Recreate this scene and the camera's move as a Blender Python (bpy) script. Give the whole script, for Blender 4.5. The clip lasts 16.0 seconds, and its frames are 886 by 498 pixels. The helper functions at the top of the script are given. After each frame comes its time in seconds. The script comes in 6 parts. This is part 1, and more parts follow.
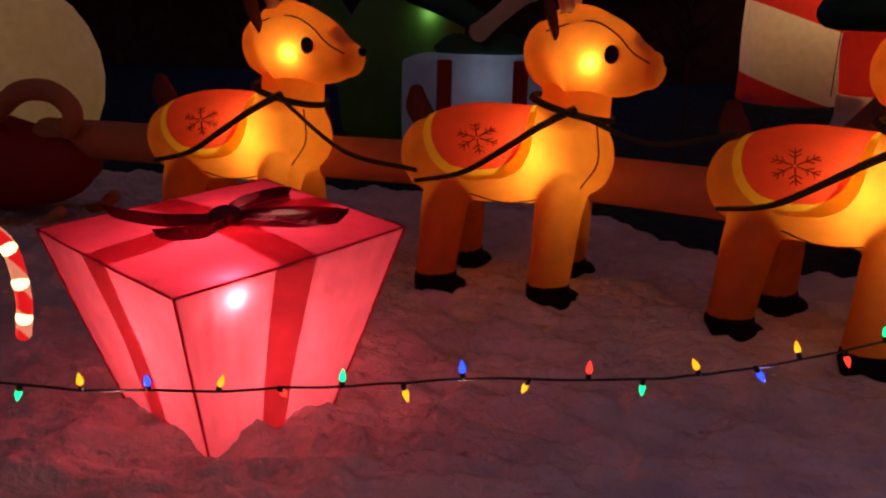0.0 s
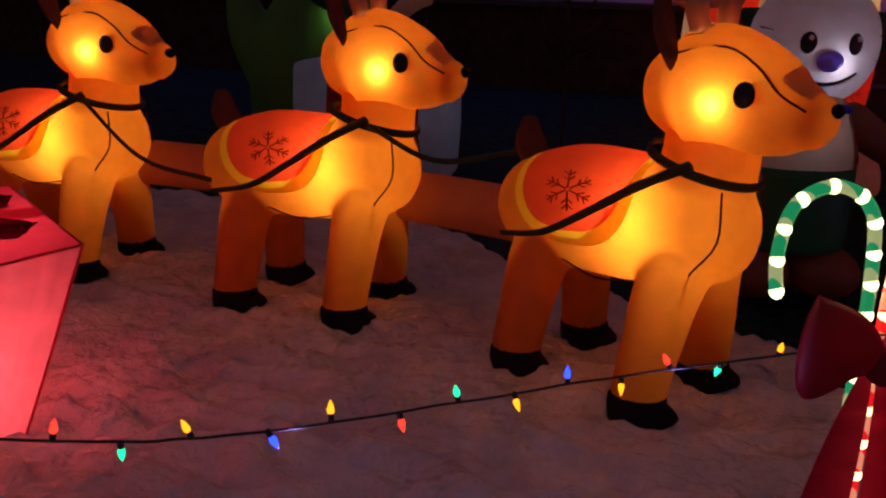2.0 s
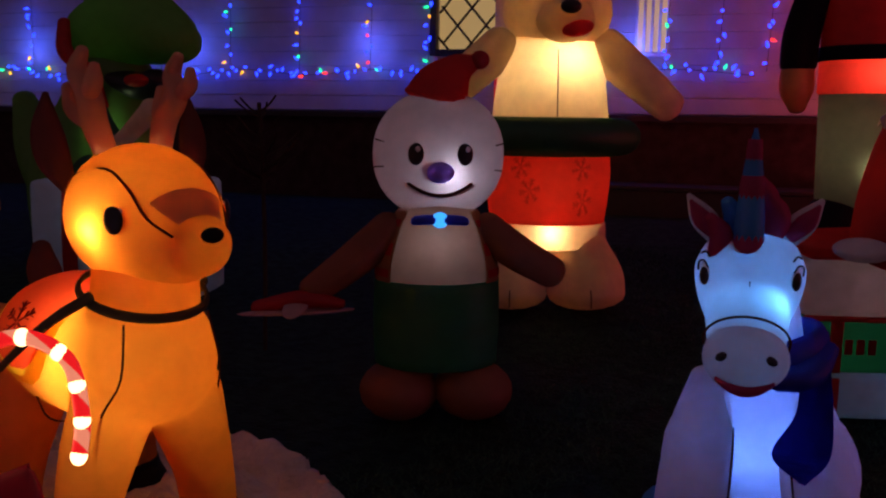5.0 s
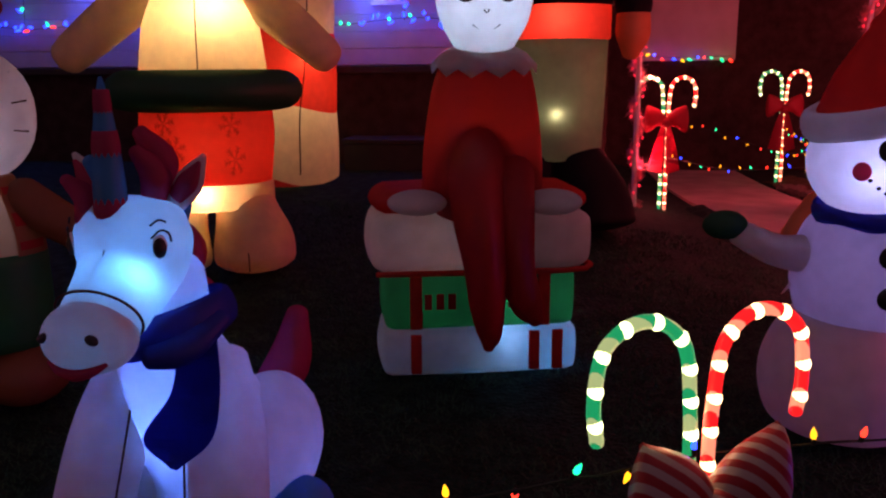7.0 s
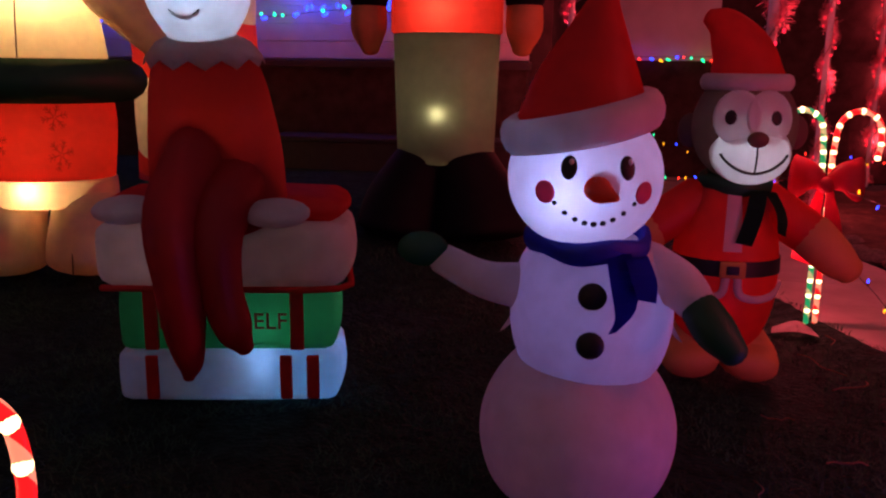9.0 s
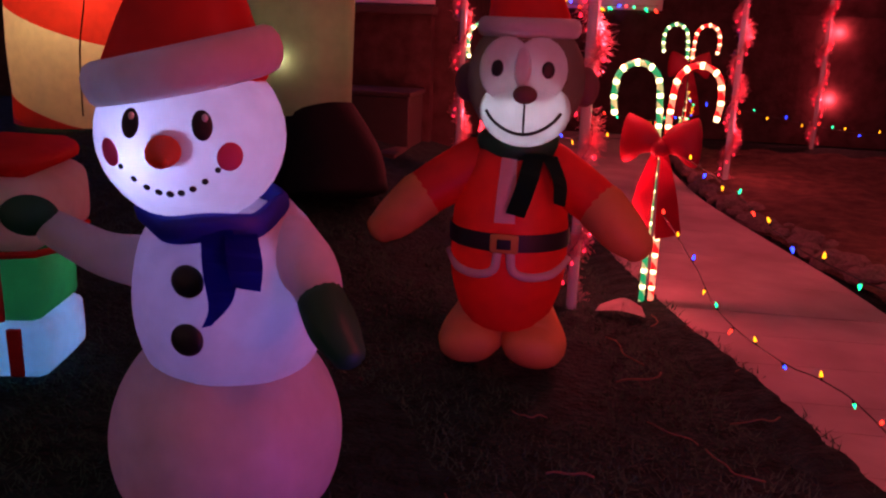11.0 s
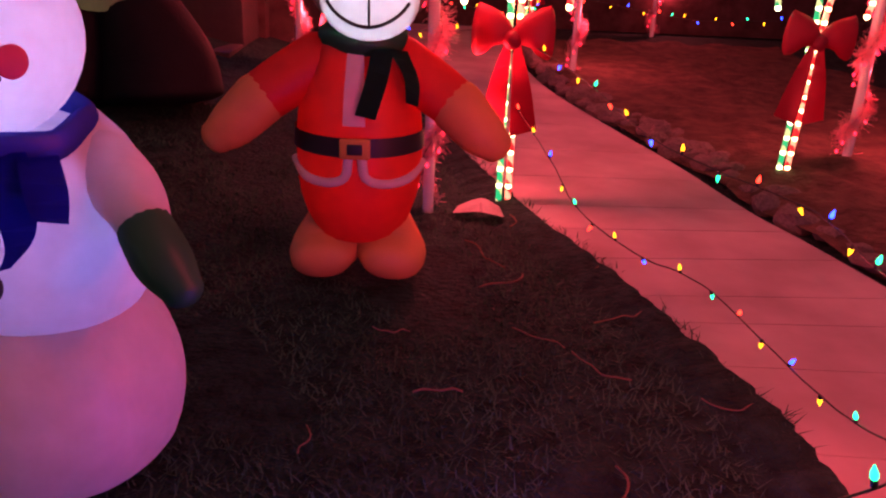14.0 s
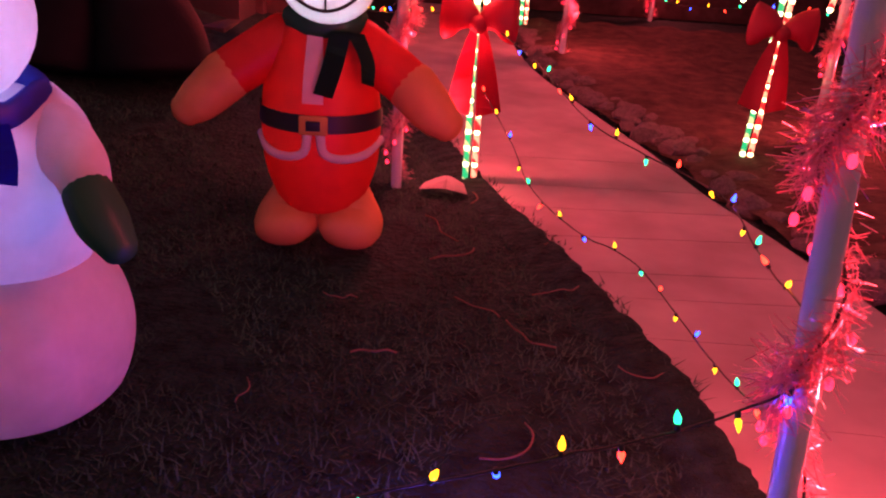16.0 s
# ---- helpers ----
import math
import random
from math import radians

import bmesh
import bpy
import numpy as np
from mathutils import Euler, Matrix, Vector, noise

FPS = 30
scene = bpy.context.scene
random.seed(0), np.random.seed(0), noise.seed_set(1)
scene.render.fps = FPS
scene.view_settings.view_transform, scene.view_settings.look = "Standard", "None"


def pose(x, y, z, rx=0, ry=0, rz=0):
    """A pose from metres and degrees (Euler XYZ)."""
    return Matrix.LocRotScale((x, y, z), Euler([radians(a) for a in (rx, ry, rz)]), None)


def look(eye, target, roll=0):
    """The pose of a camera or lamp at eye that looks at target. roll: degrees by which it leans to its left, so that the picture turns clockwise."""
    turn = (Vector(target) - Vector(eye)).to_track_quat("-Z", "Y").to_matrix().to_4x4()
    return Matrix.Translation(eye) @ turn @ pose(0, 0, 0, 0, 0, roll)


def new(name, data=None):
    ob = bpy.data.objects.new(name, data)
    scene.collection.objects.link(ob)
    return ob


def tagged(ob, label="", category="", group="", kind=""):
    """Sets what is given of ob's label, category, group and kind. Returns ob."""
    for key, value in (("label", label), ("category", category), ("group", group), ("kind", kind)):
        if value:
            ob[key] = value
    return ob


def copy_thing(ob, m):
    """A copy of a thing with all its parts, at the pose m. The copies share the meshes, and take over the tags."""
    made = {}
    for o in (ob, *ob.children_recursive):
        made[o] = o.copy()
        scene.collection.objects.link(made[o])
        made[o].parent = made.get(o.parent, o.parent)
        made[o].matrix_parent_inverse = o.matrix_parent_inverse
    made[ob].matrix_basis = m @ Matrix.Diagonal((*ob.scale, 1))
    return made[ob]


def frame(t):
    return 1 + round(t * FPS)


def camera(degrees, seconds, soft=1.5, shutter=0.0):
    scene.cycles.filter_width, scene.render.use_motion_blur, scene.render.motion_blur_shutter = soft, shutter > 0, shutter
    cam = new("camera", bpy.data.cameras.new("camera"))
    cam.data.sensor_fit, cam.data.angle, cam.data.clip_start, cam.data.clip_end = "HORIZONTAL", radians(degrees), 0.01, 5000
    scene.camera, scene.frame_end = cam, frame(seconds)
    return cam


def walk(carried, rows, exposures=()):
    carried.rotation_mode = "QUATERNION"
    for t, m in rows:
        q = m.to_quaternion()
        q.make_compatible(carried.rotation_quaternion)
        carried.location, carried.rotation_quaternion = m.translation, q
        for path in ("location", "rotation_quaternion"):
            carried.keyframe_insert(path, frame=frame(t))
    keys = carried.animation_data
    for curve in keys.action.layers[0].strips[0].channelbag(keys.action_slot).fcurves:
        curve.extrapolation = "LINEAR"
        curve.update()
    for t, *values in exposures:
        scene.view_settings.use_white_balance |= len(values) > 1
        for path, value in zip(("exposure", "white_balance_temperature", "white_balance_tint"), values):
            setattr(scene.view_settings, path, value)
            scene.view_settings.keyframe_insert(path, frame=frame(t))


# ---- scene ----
cam = camera(55.4, 16.0, soft=2.2)
PATH = [
    (0, (1.471, 0.472, 1.205), (0.918, 2.31, 0.641), 0.6),
    (0.5, (1.639, 0.573, 1.193), (1.059, 2.407, 0.646), 0.6),
    (1, (1.798, 0.743, 1.206), (1.184, 2.57, 0.67), 0.5),
    (1.5, (1.945, 0.851, 1.202), (1.326, 2.675, 0.664), 1.4),
    (2, (2.185, 0.926, 1.215), (1.61, 2.76, 0.662), 2.2),
    (2.5, (2.437, 1.053, 1.218), (1.881, 2.906, 0.709), 2.3),
    (3, (2.632, 1.182, 1.272), (2.169, 3.067, 0.792), 3.7),
    (3.5, (2.769, 1.284, 1.3), (2.249, 3.185, 0.955), 2.5),
    (3.7, (2.858, 1.312, 1.305), (2.351, 3.223, 0.999), 2.5),
    (5.8, (4.036, 1.693, 1.271), (3.464, 3.576, 0.915), -0.4),
    (6, (4.165, 1.721, 1.273), (3.59, 3.595, 0.873), -0.7),
    (6.5, (4.477, 1.876, 1.246), (3.997, 3.771, 0.822), -1.3),
    (7, (4.777, 2.063, 1.27), (4.515, 4.002, 0.854), -0.4),
    (7.5, (5.07, 2.229, 1.246), (4.776, 4.161, 0.818), -0.1),
    (8, (5.355, 2.344, 1.265), (5.03, 4.27, 0.838), 0.2),
    (8.5, (5.601, 2.516, 1.269), (5.204, 4.431, 0.852), 1.1),
    (9, (5.886, 2.661, 1.262), (5.49, 4.575, 0.839), 0.7),
    (9.5, (6.167, 2.793, 1.257), (5.785, 4.71, 0.835), 1.1),
    (10, (6.37, 2.936, 1.254), (5.942, 4.841, 0.819), 1.6),
    (10.2, (6.469, 3.01, 1.253), (6.024, 4.904, 0.786), 1.6),
    (12.3, (6.866, 3.428, 1.248), (6.601, 5.291, 0.57), 0.6),
    (12.5, (6.803, 3.428, 1.235), (6.553, 5.271, 0.498), -0.8),
    (13, (6.755, 3.409, 1.237), (6.625, 5.276, 0.534), 0.6),
    (13.5, (6.732, 3.434, 1.224), (6.667, 5.286, 0.47), 1.5),
    (14, (6.716, 3.456, 1.222), (6.667, 5.308, 0.469), 2.4),
    (14.5, (6.702, 3.462, 1.226), (6.658, 5.301, 0.442), 4.0),
    (15, (6.729, 3.446, 1.226), (6.73, 5.274, 0.416), 4.2),
    (15.5, (6.803, 3.393, 1.248), (6.805, 5.235, 0.468), 3.9),
    (16, (6.937, 3.297, 1.284), (6.86, 5.128, 0.482), 3.7),
]
walk(cam, [(t, look(eye, target, roll)) for t, eye, target, roll in PATH], exposures=[(0, -0.1), (1.5, -0.1), (2.2, 0.05), (3.0, 0.05), (3.6, -0.05), (5.8, 0.2), (6.5, 0.4), (7.0, 0.6), (7.5, 0.8), (8.0, 0.8), (8.7, 0.5), (9.5, 0.45), (10.2, 0.55), (12.3, 1.2), (12.8, 1.5), (13.5, 1.58), (16, 1.66)])

# ---- night light ----
world = bpy.data.worlds.new("night")
scene.world = world
world.use_nodes = True
wn = world.node_tree.nodes
wn["Background"].inputs["Color"].default_value = (0.95, 0.48, 0.68, 1)
wn["Background"].inputs["Strength"].default_value = 0.070

LAMP = 1.6  # common gain of all lamps


def lamp(parent, at, watts, colour=(1, 0.78, 0.5), radius=0.02, name="lamp"):
    data = bpy.data.lights.new(name, "POINT")
    data.energy, data.color, data.shadow_soft_size = watts * LAMP, colour, radius
    ob = new(name, data)
    ob.parent = parent
    ob.location = at
    return ob


WARM, COOL, BLUISH = (1, 0.72, 0.38), (0.78, 0.88, 1.0), (0.45, 0.65, 1.0)


# ---- materials ----
def node_mat(name):
    m = bpy.data.materials.new(name)
    m.use_nodes = True
    nt = m.node_tree
    nt.nodes.clear()
    out = nt.nodes.new("ShaderNodeOutputMaterial")
    return m, nt, out


def noisy(nt, colour, scale, amount, detail=4.0):
    tc = nt.nodes.new("ShaderNodeTexCoord")
    nz = nt.nodes.new("ShaderNodeTexNoise")
    nz.inputs["Scale"].default_value, nz.inputs["Detail"].default_value = scale, detail
    nt.links.new(tc.outputs["Object"], nz.inputs["Vector"])
    ramp = nt.nodes.new("ShaderNodeMapRange")
    ramp.inputs[1].default_value, ramp.inputs[2].default_value = 0.3, 0.7
    ramp.inputs[3].default_value, ramp.inputs[4].default_value = 1 - amount, 1 + amount * 0.5
    nt.links.new(nz.outputs["Fac"], ramp.inputs[0])
    mul = nt.nodes.new("ShaderNodeVectorMath")
    mul.operation = "SCALE"
    mul.inputs[0].default_value = colour
    nt.links.new(ramp.outputs[0], mul.inputs["Scale"])
    return mul.outputs[0], nz, tc


def bumped(nt, tc, scale, strength, distance=0.01, stretch=(1, 1, 1)):
    mp = nt.nodes.new("ShaderNodeMapping")
    mp.inputs["Scale"].default_value = stretch
    nt.links.new(tc.outputs["Object"], mp.inputs["Vector"])
    nz = nt.nodes.new("ShaderNodeTexNoise")
    nz.inputs["Scale"].default_value, nz.inputs["Detail"].default_value = scale, 3.0
    nt.links.new(mp.outputs[0], nz.inputs["Vector"])
    b = nt.nodes.new("ShaderNodeBump")
    b.inputs["Strength"].default_value, b.inputs["Distance"].default_value = strength, distance
    nt.links.new(nz.outputs["Fac"], b.inputs["Height"])
    return b.outputs[0]


def fabric(name, colour, through_colour=None, share=0.5, wrinkle=0.35):
    """Thin nylon of an inflatable: part of the light passes through."""
    m, nt, out = node_mat(name)
    col, nz, tc = noisy(nt, colour, 9.0, 0.12)
    nrm = bumped(nt, tc, 7.0, wrinkle, 0.02, (1, 1, 0.35))
    dif = nt.nodes.new("ShaderNodeBsdfDiffuse")
    tra = nt.nodes.new("ShaderNodeBsdfTranslucent")
    nt.links.new(col, dif.inputs["Color"])
    if through_colour is None:
        nt.links.new(col, tra.inputs["Color"])
    else:
        col2, _, _ = noisy(nt, through_colour, 14.0, 0.15)
        nt.links.new(col2, tra.inputs["Color"])
    nt.links.new(nrm, dif.inputs["Normal"])
    nt.links.new(nrm, tra.inputs["Normal"])
    mix = nt.nodes.new("ShaderNodeMixShader")
    mix.inputs[0].default_value = share
    nt.links.new(dif.outputs[0], mix.inputs[1])
    nt.links.new(tra.outputs[0], mix.inputs[2])
    glo = nt.nodes.new("ShaderNodeBsdfGlossy")
    glo.inputs["Roughness"].default_value = 0.45
    mix2 = nt.nodes.new("ShaderNodeMixShader")
    mix2.inputs[0].default_value = 0.03
    nt.links.new(mix.outputs[0], mix2.inputs[1])
    nt.links.new(glo.outputs[0], mix2.inputs[2])
    nt.links.new(mix2.outputs[0], out.inputs[0])
    return m


def solid(name, colour, rough=0.7, metal=0.0, scale=12.0, amount=0.2, bump=0.2, distance=0.01):
    m, nt, out = node_mat(name)
    p = nt.nodes.new("ShaderNodeBsdfPrincipled")
    col, nz, tc = noisy(nt, colour, scale, amount)
    nt.links.new(col, p.inputs["Base Color"])
    p.inputs["Roughness"].default_value, p.inputs["Metallic"].default_value = rough, metal
    p.inputs["Specular IOR Level"].default_value = 0.5 if rough < 0.72 else 0.12
    if bump:
        nt.links.new(bumped(nt, tc, scale * 3, bump, distance), p.inputs["Normal"])
    nt.links.new(p.outputs[0], out.inputs[0])
    return m


def glow(name, colour, strength, base=None):
    m, nt, out = node_mat(name)
    p = nt.nodes.new("ShaderNodeBsdfPrincipled")
    p.inputs["Base Color"].default_value = (*(base or colour), 1)
    p.inputs["Roughness"].default_value = 0.3
    p.inputs["Emission Color"].default_value = (*colour, 1)
    p.inputs["Emission Strength"].default_value = strength
    nt.links.new(p.outputs[0], out.inputs[0])
    return m


ORANGE = fabric("orange_nylon", (0.62, 0.22, 0.03), (0.95, 0.37, 0.040))
HOOF = solid("black_nylon", (0.006, 0.006, 0.008), 0.75)
BLANKET = fabric("red_blanket_nylon", (0.62, 0.07, 0.03), (0.95, 0.10, 0.03))
YELLOW = fabric("yellow_trim_nylon", (0.85, 0.55, 0.04), (1.0, 0.72, 0.04))
EAR = fabric("brown_nylon", (0.16, 0.04, 0.02), (0.2, 0.04, 0.02), 0.3)
ANTLER = fabric("tan_antler_nylon", (0.75, 0.42, 0.24), (0.85, 0.42, 0.2), 0.4)
STRAP = solid("dark_green_strap", (0.07, 0.07, 0.035), 0.8)
PRINT = solid("dark_red_print", (0.32, 0.03, 0.02), 0.8, bump=0)
SEAM = solid("seam_thread", (0.06, 0.02, 0.012), 0.8, bump=0)
BLACK = solid("black_print", (0.008, 0.008, 0.01), 0.5, bump=0)
WHITEP = solid("white_print", (0.8, 0.8, 0.8), 0.5, bump=0)
SNOWSHEET = solid("white_felt_snow", (0.62, 0.59, 0.57), 0.95, scale=5, amount=0.25, bump=1.0, distance=0.05)
PINK = fabric("pink_red_sheer", (0.80, 0.12, 0.19), (1.0, 0.17, 0.26), 0.6, 0.5)
PINKLID = fabric("crimson_sheer", (0.62, 0.05, 0.10), (0.95, 0.07, 0.15), 0.55, 0.5)
RIBBON = fabric("dusty_pink_ribbon", (0.62, 0.16, 0.18), (0.85, 0.20, 0.22), 0.5)
DARKBOW = fabric("maroon_bow_fabric", (0.30, 0.04, 0.07), (0.42, 0.05, 0.08), 0.4)
WHITE = fabric("white_nylon", (0.78, 0.76, 0.78), (0.88, 0.88, 0.9), 0.5)
CREAM = fabric("cream_nylon", (0.80, 0.68, 0.50), (0.95, 0.80, 0.52), 0.5)
RED = fabric("red_nylon", (0.62, 0.03, 0.025), (0.9, 0.05, 0.03), 0.42)
REDDARK = fabric("deep_red_nylon", (0.44, 0.016, 0.02), (0.5, 0.02, 0.02), 0.35)
GREEN = fabric("green_nylon", (0.03, 0.22, 0.09), (0.04, 0.4, 0.16), 0.45)
DKGREEN = fabric("dark_green_nylon", (0.02, 0.10, 0.045), (0.025, 0.10, 0.04), 0.2)
LEAFGREEN = fabric("moss_green_nylon", (0.14, 0.34, 0.07), (0.16, 0.5, 0.07), 0.4)
# paler copy of the gingerbread brown, with the lamp-lit look in its colour
GINGER_LIT = fabric("lit_gingerbread_nylon", (0.34, 0.15, 0.10), (0.50, 0.25, 0.17), 0.5)
GREY = fabric("grey_nylon", (0.17, 0.17, 0.13), (0.28, 0.28, 0.19), 0.45)
BLUEGREY = fabric("pale_blue_nylon", (0.50, 0.58, 0.66), (0.45, 0.55, 0.66), 0.4)
BROWN = fabric("gingerbread_nylon", (0.30, 0.12, 0.06), (0.4, 0.15, 0.06), 0.4)
BISCUIT = fabric("biscuit_white_nylon", (0.62, 0.47, 0.44), (0.74, 0.54, 0.50), 0.5)
FUR = fabric("monkey_brown_nylon", (0.20, 0.11, 0.09), (0.22, 0.12, 0.10), 0.35)
TAN = fabric("orange_tan_nylon", (0.72, 0.32, 0.12), (0.75, 0.32, 0.1), 0.35)
NAVY = fabric("blue_scarf_nylon", (0.025, 0.035, 0.42), (0.03, 0.04, 0.5), 0.3)
SKY = fabric("light_blue_nylon", (0.08, 0.36, 0.75), (0.05, 0.4, 0.9), 0.5)
MAGENTA = fabric("magenta_nylon", (0.45, 0.03, 0.12), (0.6, 0.04, 0.16), 0.4)
LILAC = fabric("lilac_nylon", (0.38, 0.28, 0.75), (0.5, 0.38, 1.0), 0.5)
CORAL = fabric("coral_nylon", (0.75, 0.12, 0.05), (0.8, 0.12, 0.05), 0.5)
CHEEK = fabric("pink_cheek_print", (0.7, 0.12, 0.2), (0.75, 0.14, 0.25), 0.5)
POLE = solid("white_painted_pole", (0.72, 0.70, 0.70), 0.25, 0.0, amount=0.1, bump=0.05)
WIRE = solid("dark_green_wire", (0.012, 0.02, 0.012), 0.5)
BOWRED = fabric("red_satin_bow", (0.36, 0.014, 0.045), (0.50, 0.014, 0.06), 0.5)
CONCRETE = solid("pinkish_concrete", (0.34, 0.29, 0.28), 0.85, scale=3, amount=0.25, bump=0.3, distance=0.004)
SOIL = solid("garden_soil", (0.075, 0.05, 0.035), 0.95, scale=9, amount=0.5, bump=0.9, distance=0.03)
STONE = solid("edging_stone", (0.13, 0.11, 0.10), 0.9, scale=6, amount=0.4, bump=0.6)
GRASS = solid("dark_lawn", (0.013, 0.033, 0.026), 0.95, scale=14, amount=0.6, bump=0.9, distance=0.03)
BLADE = solid("grass_blade", (0.034, 0.082, 0.052), 0.8, scale=3, amount=0.5, bump=0)
STRAW = solid("dry_twig", (0.13, 0.09, 0.06), 0.9, scale=20)
SIDING = solid("pale_siding", (0.55, 0.54, 0.56), 0.7, scale=4, amount=0.12, bump=0.1)
BRICKD = solid("dark_brick", (0.05, 0.03, 0.028), 0.9, scale=8, amount=0.4, bump=0.5)
TRIM = solid("dark_trim", (0.03, 0.022, 0.02), 0.7)
LATTICE = solid("dark_lattice", (0.03, 0.025, 0.03), 0.6)
BARK = solid("dark_bark", (0.05, 0.035, 0.025), 0.95, scale=25, bump=0.6)
WINDOWGLOW = glow("lit_curtain", (1.0, 0.66, 0.26), 0.32, (0.6, 0.45, 0.25))
TINSEL = solid("red_tinsel_foil", (0.95, 0.40, 0.48), 0.28, 0.75, amount=0.3, bump=0)
PAPER = solid("white_paper", (0.42, 0.40, 0.38), 0.9)

BULB = {
    "red": glow("red_bulb", (1.0, 0.03, 0.015), 2.6),
    "green": glow("green_bulb", (0.01, 0.85, 0.28), 2.2),
    "blue": glow("blue_bulb", (0.012, 0.035, 1.0), 5.0),
    "amber": glow("amber_bulb", (1.0, 0.42, 0.01), 1.7),
    "pink": glow("pinkish_red_bulb", (1.0, 0.018, 0.055), 1.5),
    "warm": glow("warm_rope_bulb", (1.0, 0.62, 0.30), 3.2),
    "lime": glow("pale_green_rope_bulb", (0.85, 0.92, 0.45), 2.6),
}


def striped(name, c1, c2, turns, strength):
    """Rope-light tube in two spiral colours, glowing faintly from the bulbs inside."""
    m, nt, out = node_mat(name)
    tc = nt.nodes.new("ShaderNodeTexCoord")
    wv = nt.nodes.new("ShaderNodeTexWave")
    wv.wave_type, wv.bands_direction = "BANDS", "DIAGONAL"
    wv.inputs["Scale"].default_value = turns
    nt.links.new(tc.outputs["Object"], wv.inputs["Vector"])
    r = nt.nodes.new("ShaderNodeValToRGB")
    r.color_ramp.interpolation = "CONSTANT"
    r.color_ramp.elements[0].color, r.color_ramp.elements[1].color = (*c1, 1), (*c2, 1)
    r.color_ramp.elements[1].position = 0.55
    nt.links.new(wv.outputs["Fac"], r.inputs[0])
    p = nt.nodes.new("ShaderNodeBsdfPrincipled")
    nt.links.new(r.outputs[0], p.inputs["Base Color"])
    nt.links.new(r.outputs[0], p.inputs["Emission Color"])
    p.inputs["Roughness"].default_value, p.inputs["Emission Strength"].default_value = 0.35, strength
    nt.links.new(p.outputs[0], out.inputs[0])
    return m


ROPERED = striped("red_white_rope", (0.75, 0.01, 0.012), (0.75, 0.22, 0.13), 8, 1.0)
ROPEGREEN = striped("green_white_rope", (0.01, 0.28, 0.10), (0.36, 0.42, 0.18), 8, 0.75)
PEPPERMINT = striped("peppermint_stripe", (0.36, 0.012, 0.02), (0.50, 0.34, 0.33), 15, 0.0)


# ---- shapes ----
def part(name, bm, material, parent, label="", smooth=True):
    me = bpy.data.meshes.new(name)
    bm.normal_update()
    bm.to_mesh(me)
    bm.free()
    for f in me.polygons:
        f.use_smooth = smooth
    for mt in (material if isinstance(material, (list, tuple)) else [material]):
        me.materials.append(mt)
    ob = new(name, me)
    ob.parent = parent
    if label:
        tagged(ob, label)
    return ob


def thing(name, m, label, category, group="", kind=""):
    ob = new(name)
    ob.matrix_basis = m
    ob.empty_display_size = 0.1
    return tagged(ob, label, category, group, kind)


def smooth_line(pts, steps):
    """Catmull-Rom through rows of numbers."""
    p = [np.array(q, float) for q in pts]
    p = [2 * p[0] - p[1]] + p + [2 * p[-1] - p[-2]]
    out = []
    for i in range(1, len(p) - 2):
        a, b, c, d = p[i - 1:i + 3]
        for k in range(steps):
            u = k / steps
            out.append(0.5 * (2 * b + (c - a) * u + (2 * a - 5 * b + 4 * c - d) * u * u + (3 * b - a - 3 * c + d) * u ** 3))
    out.append(p[-2])
    return out


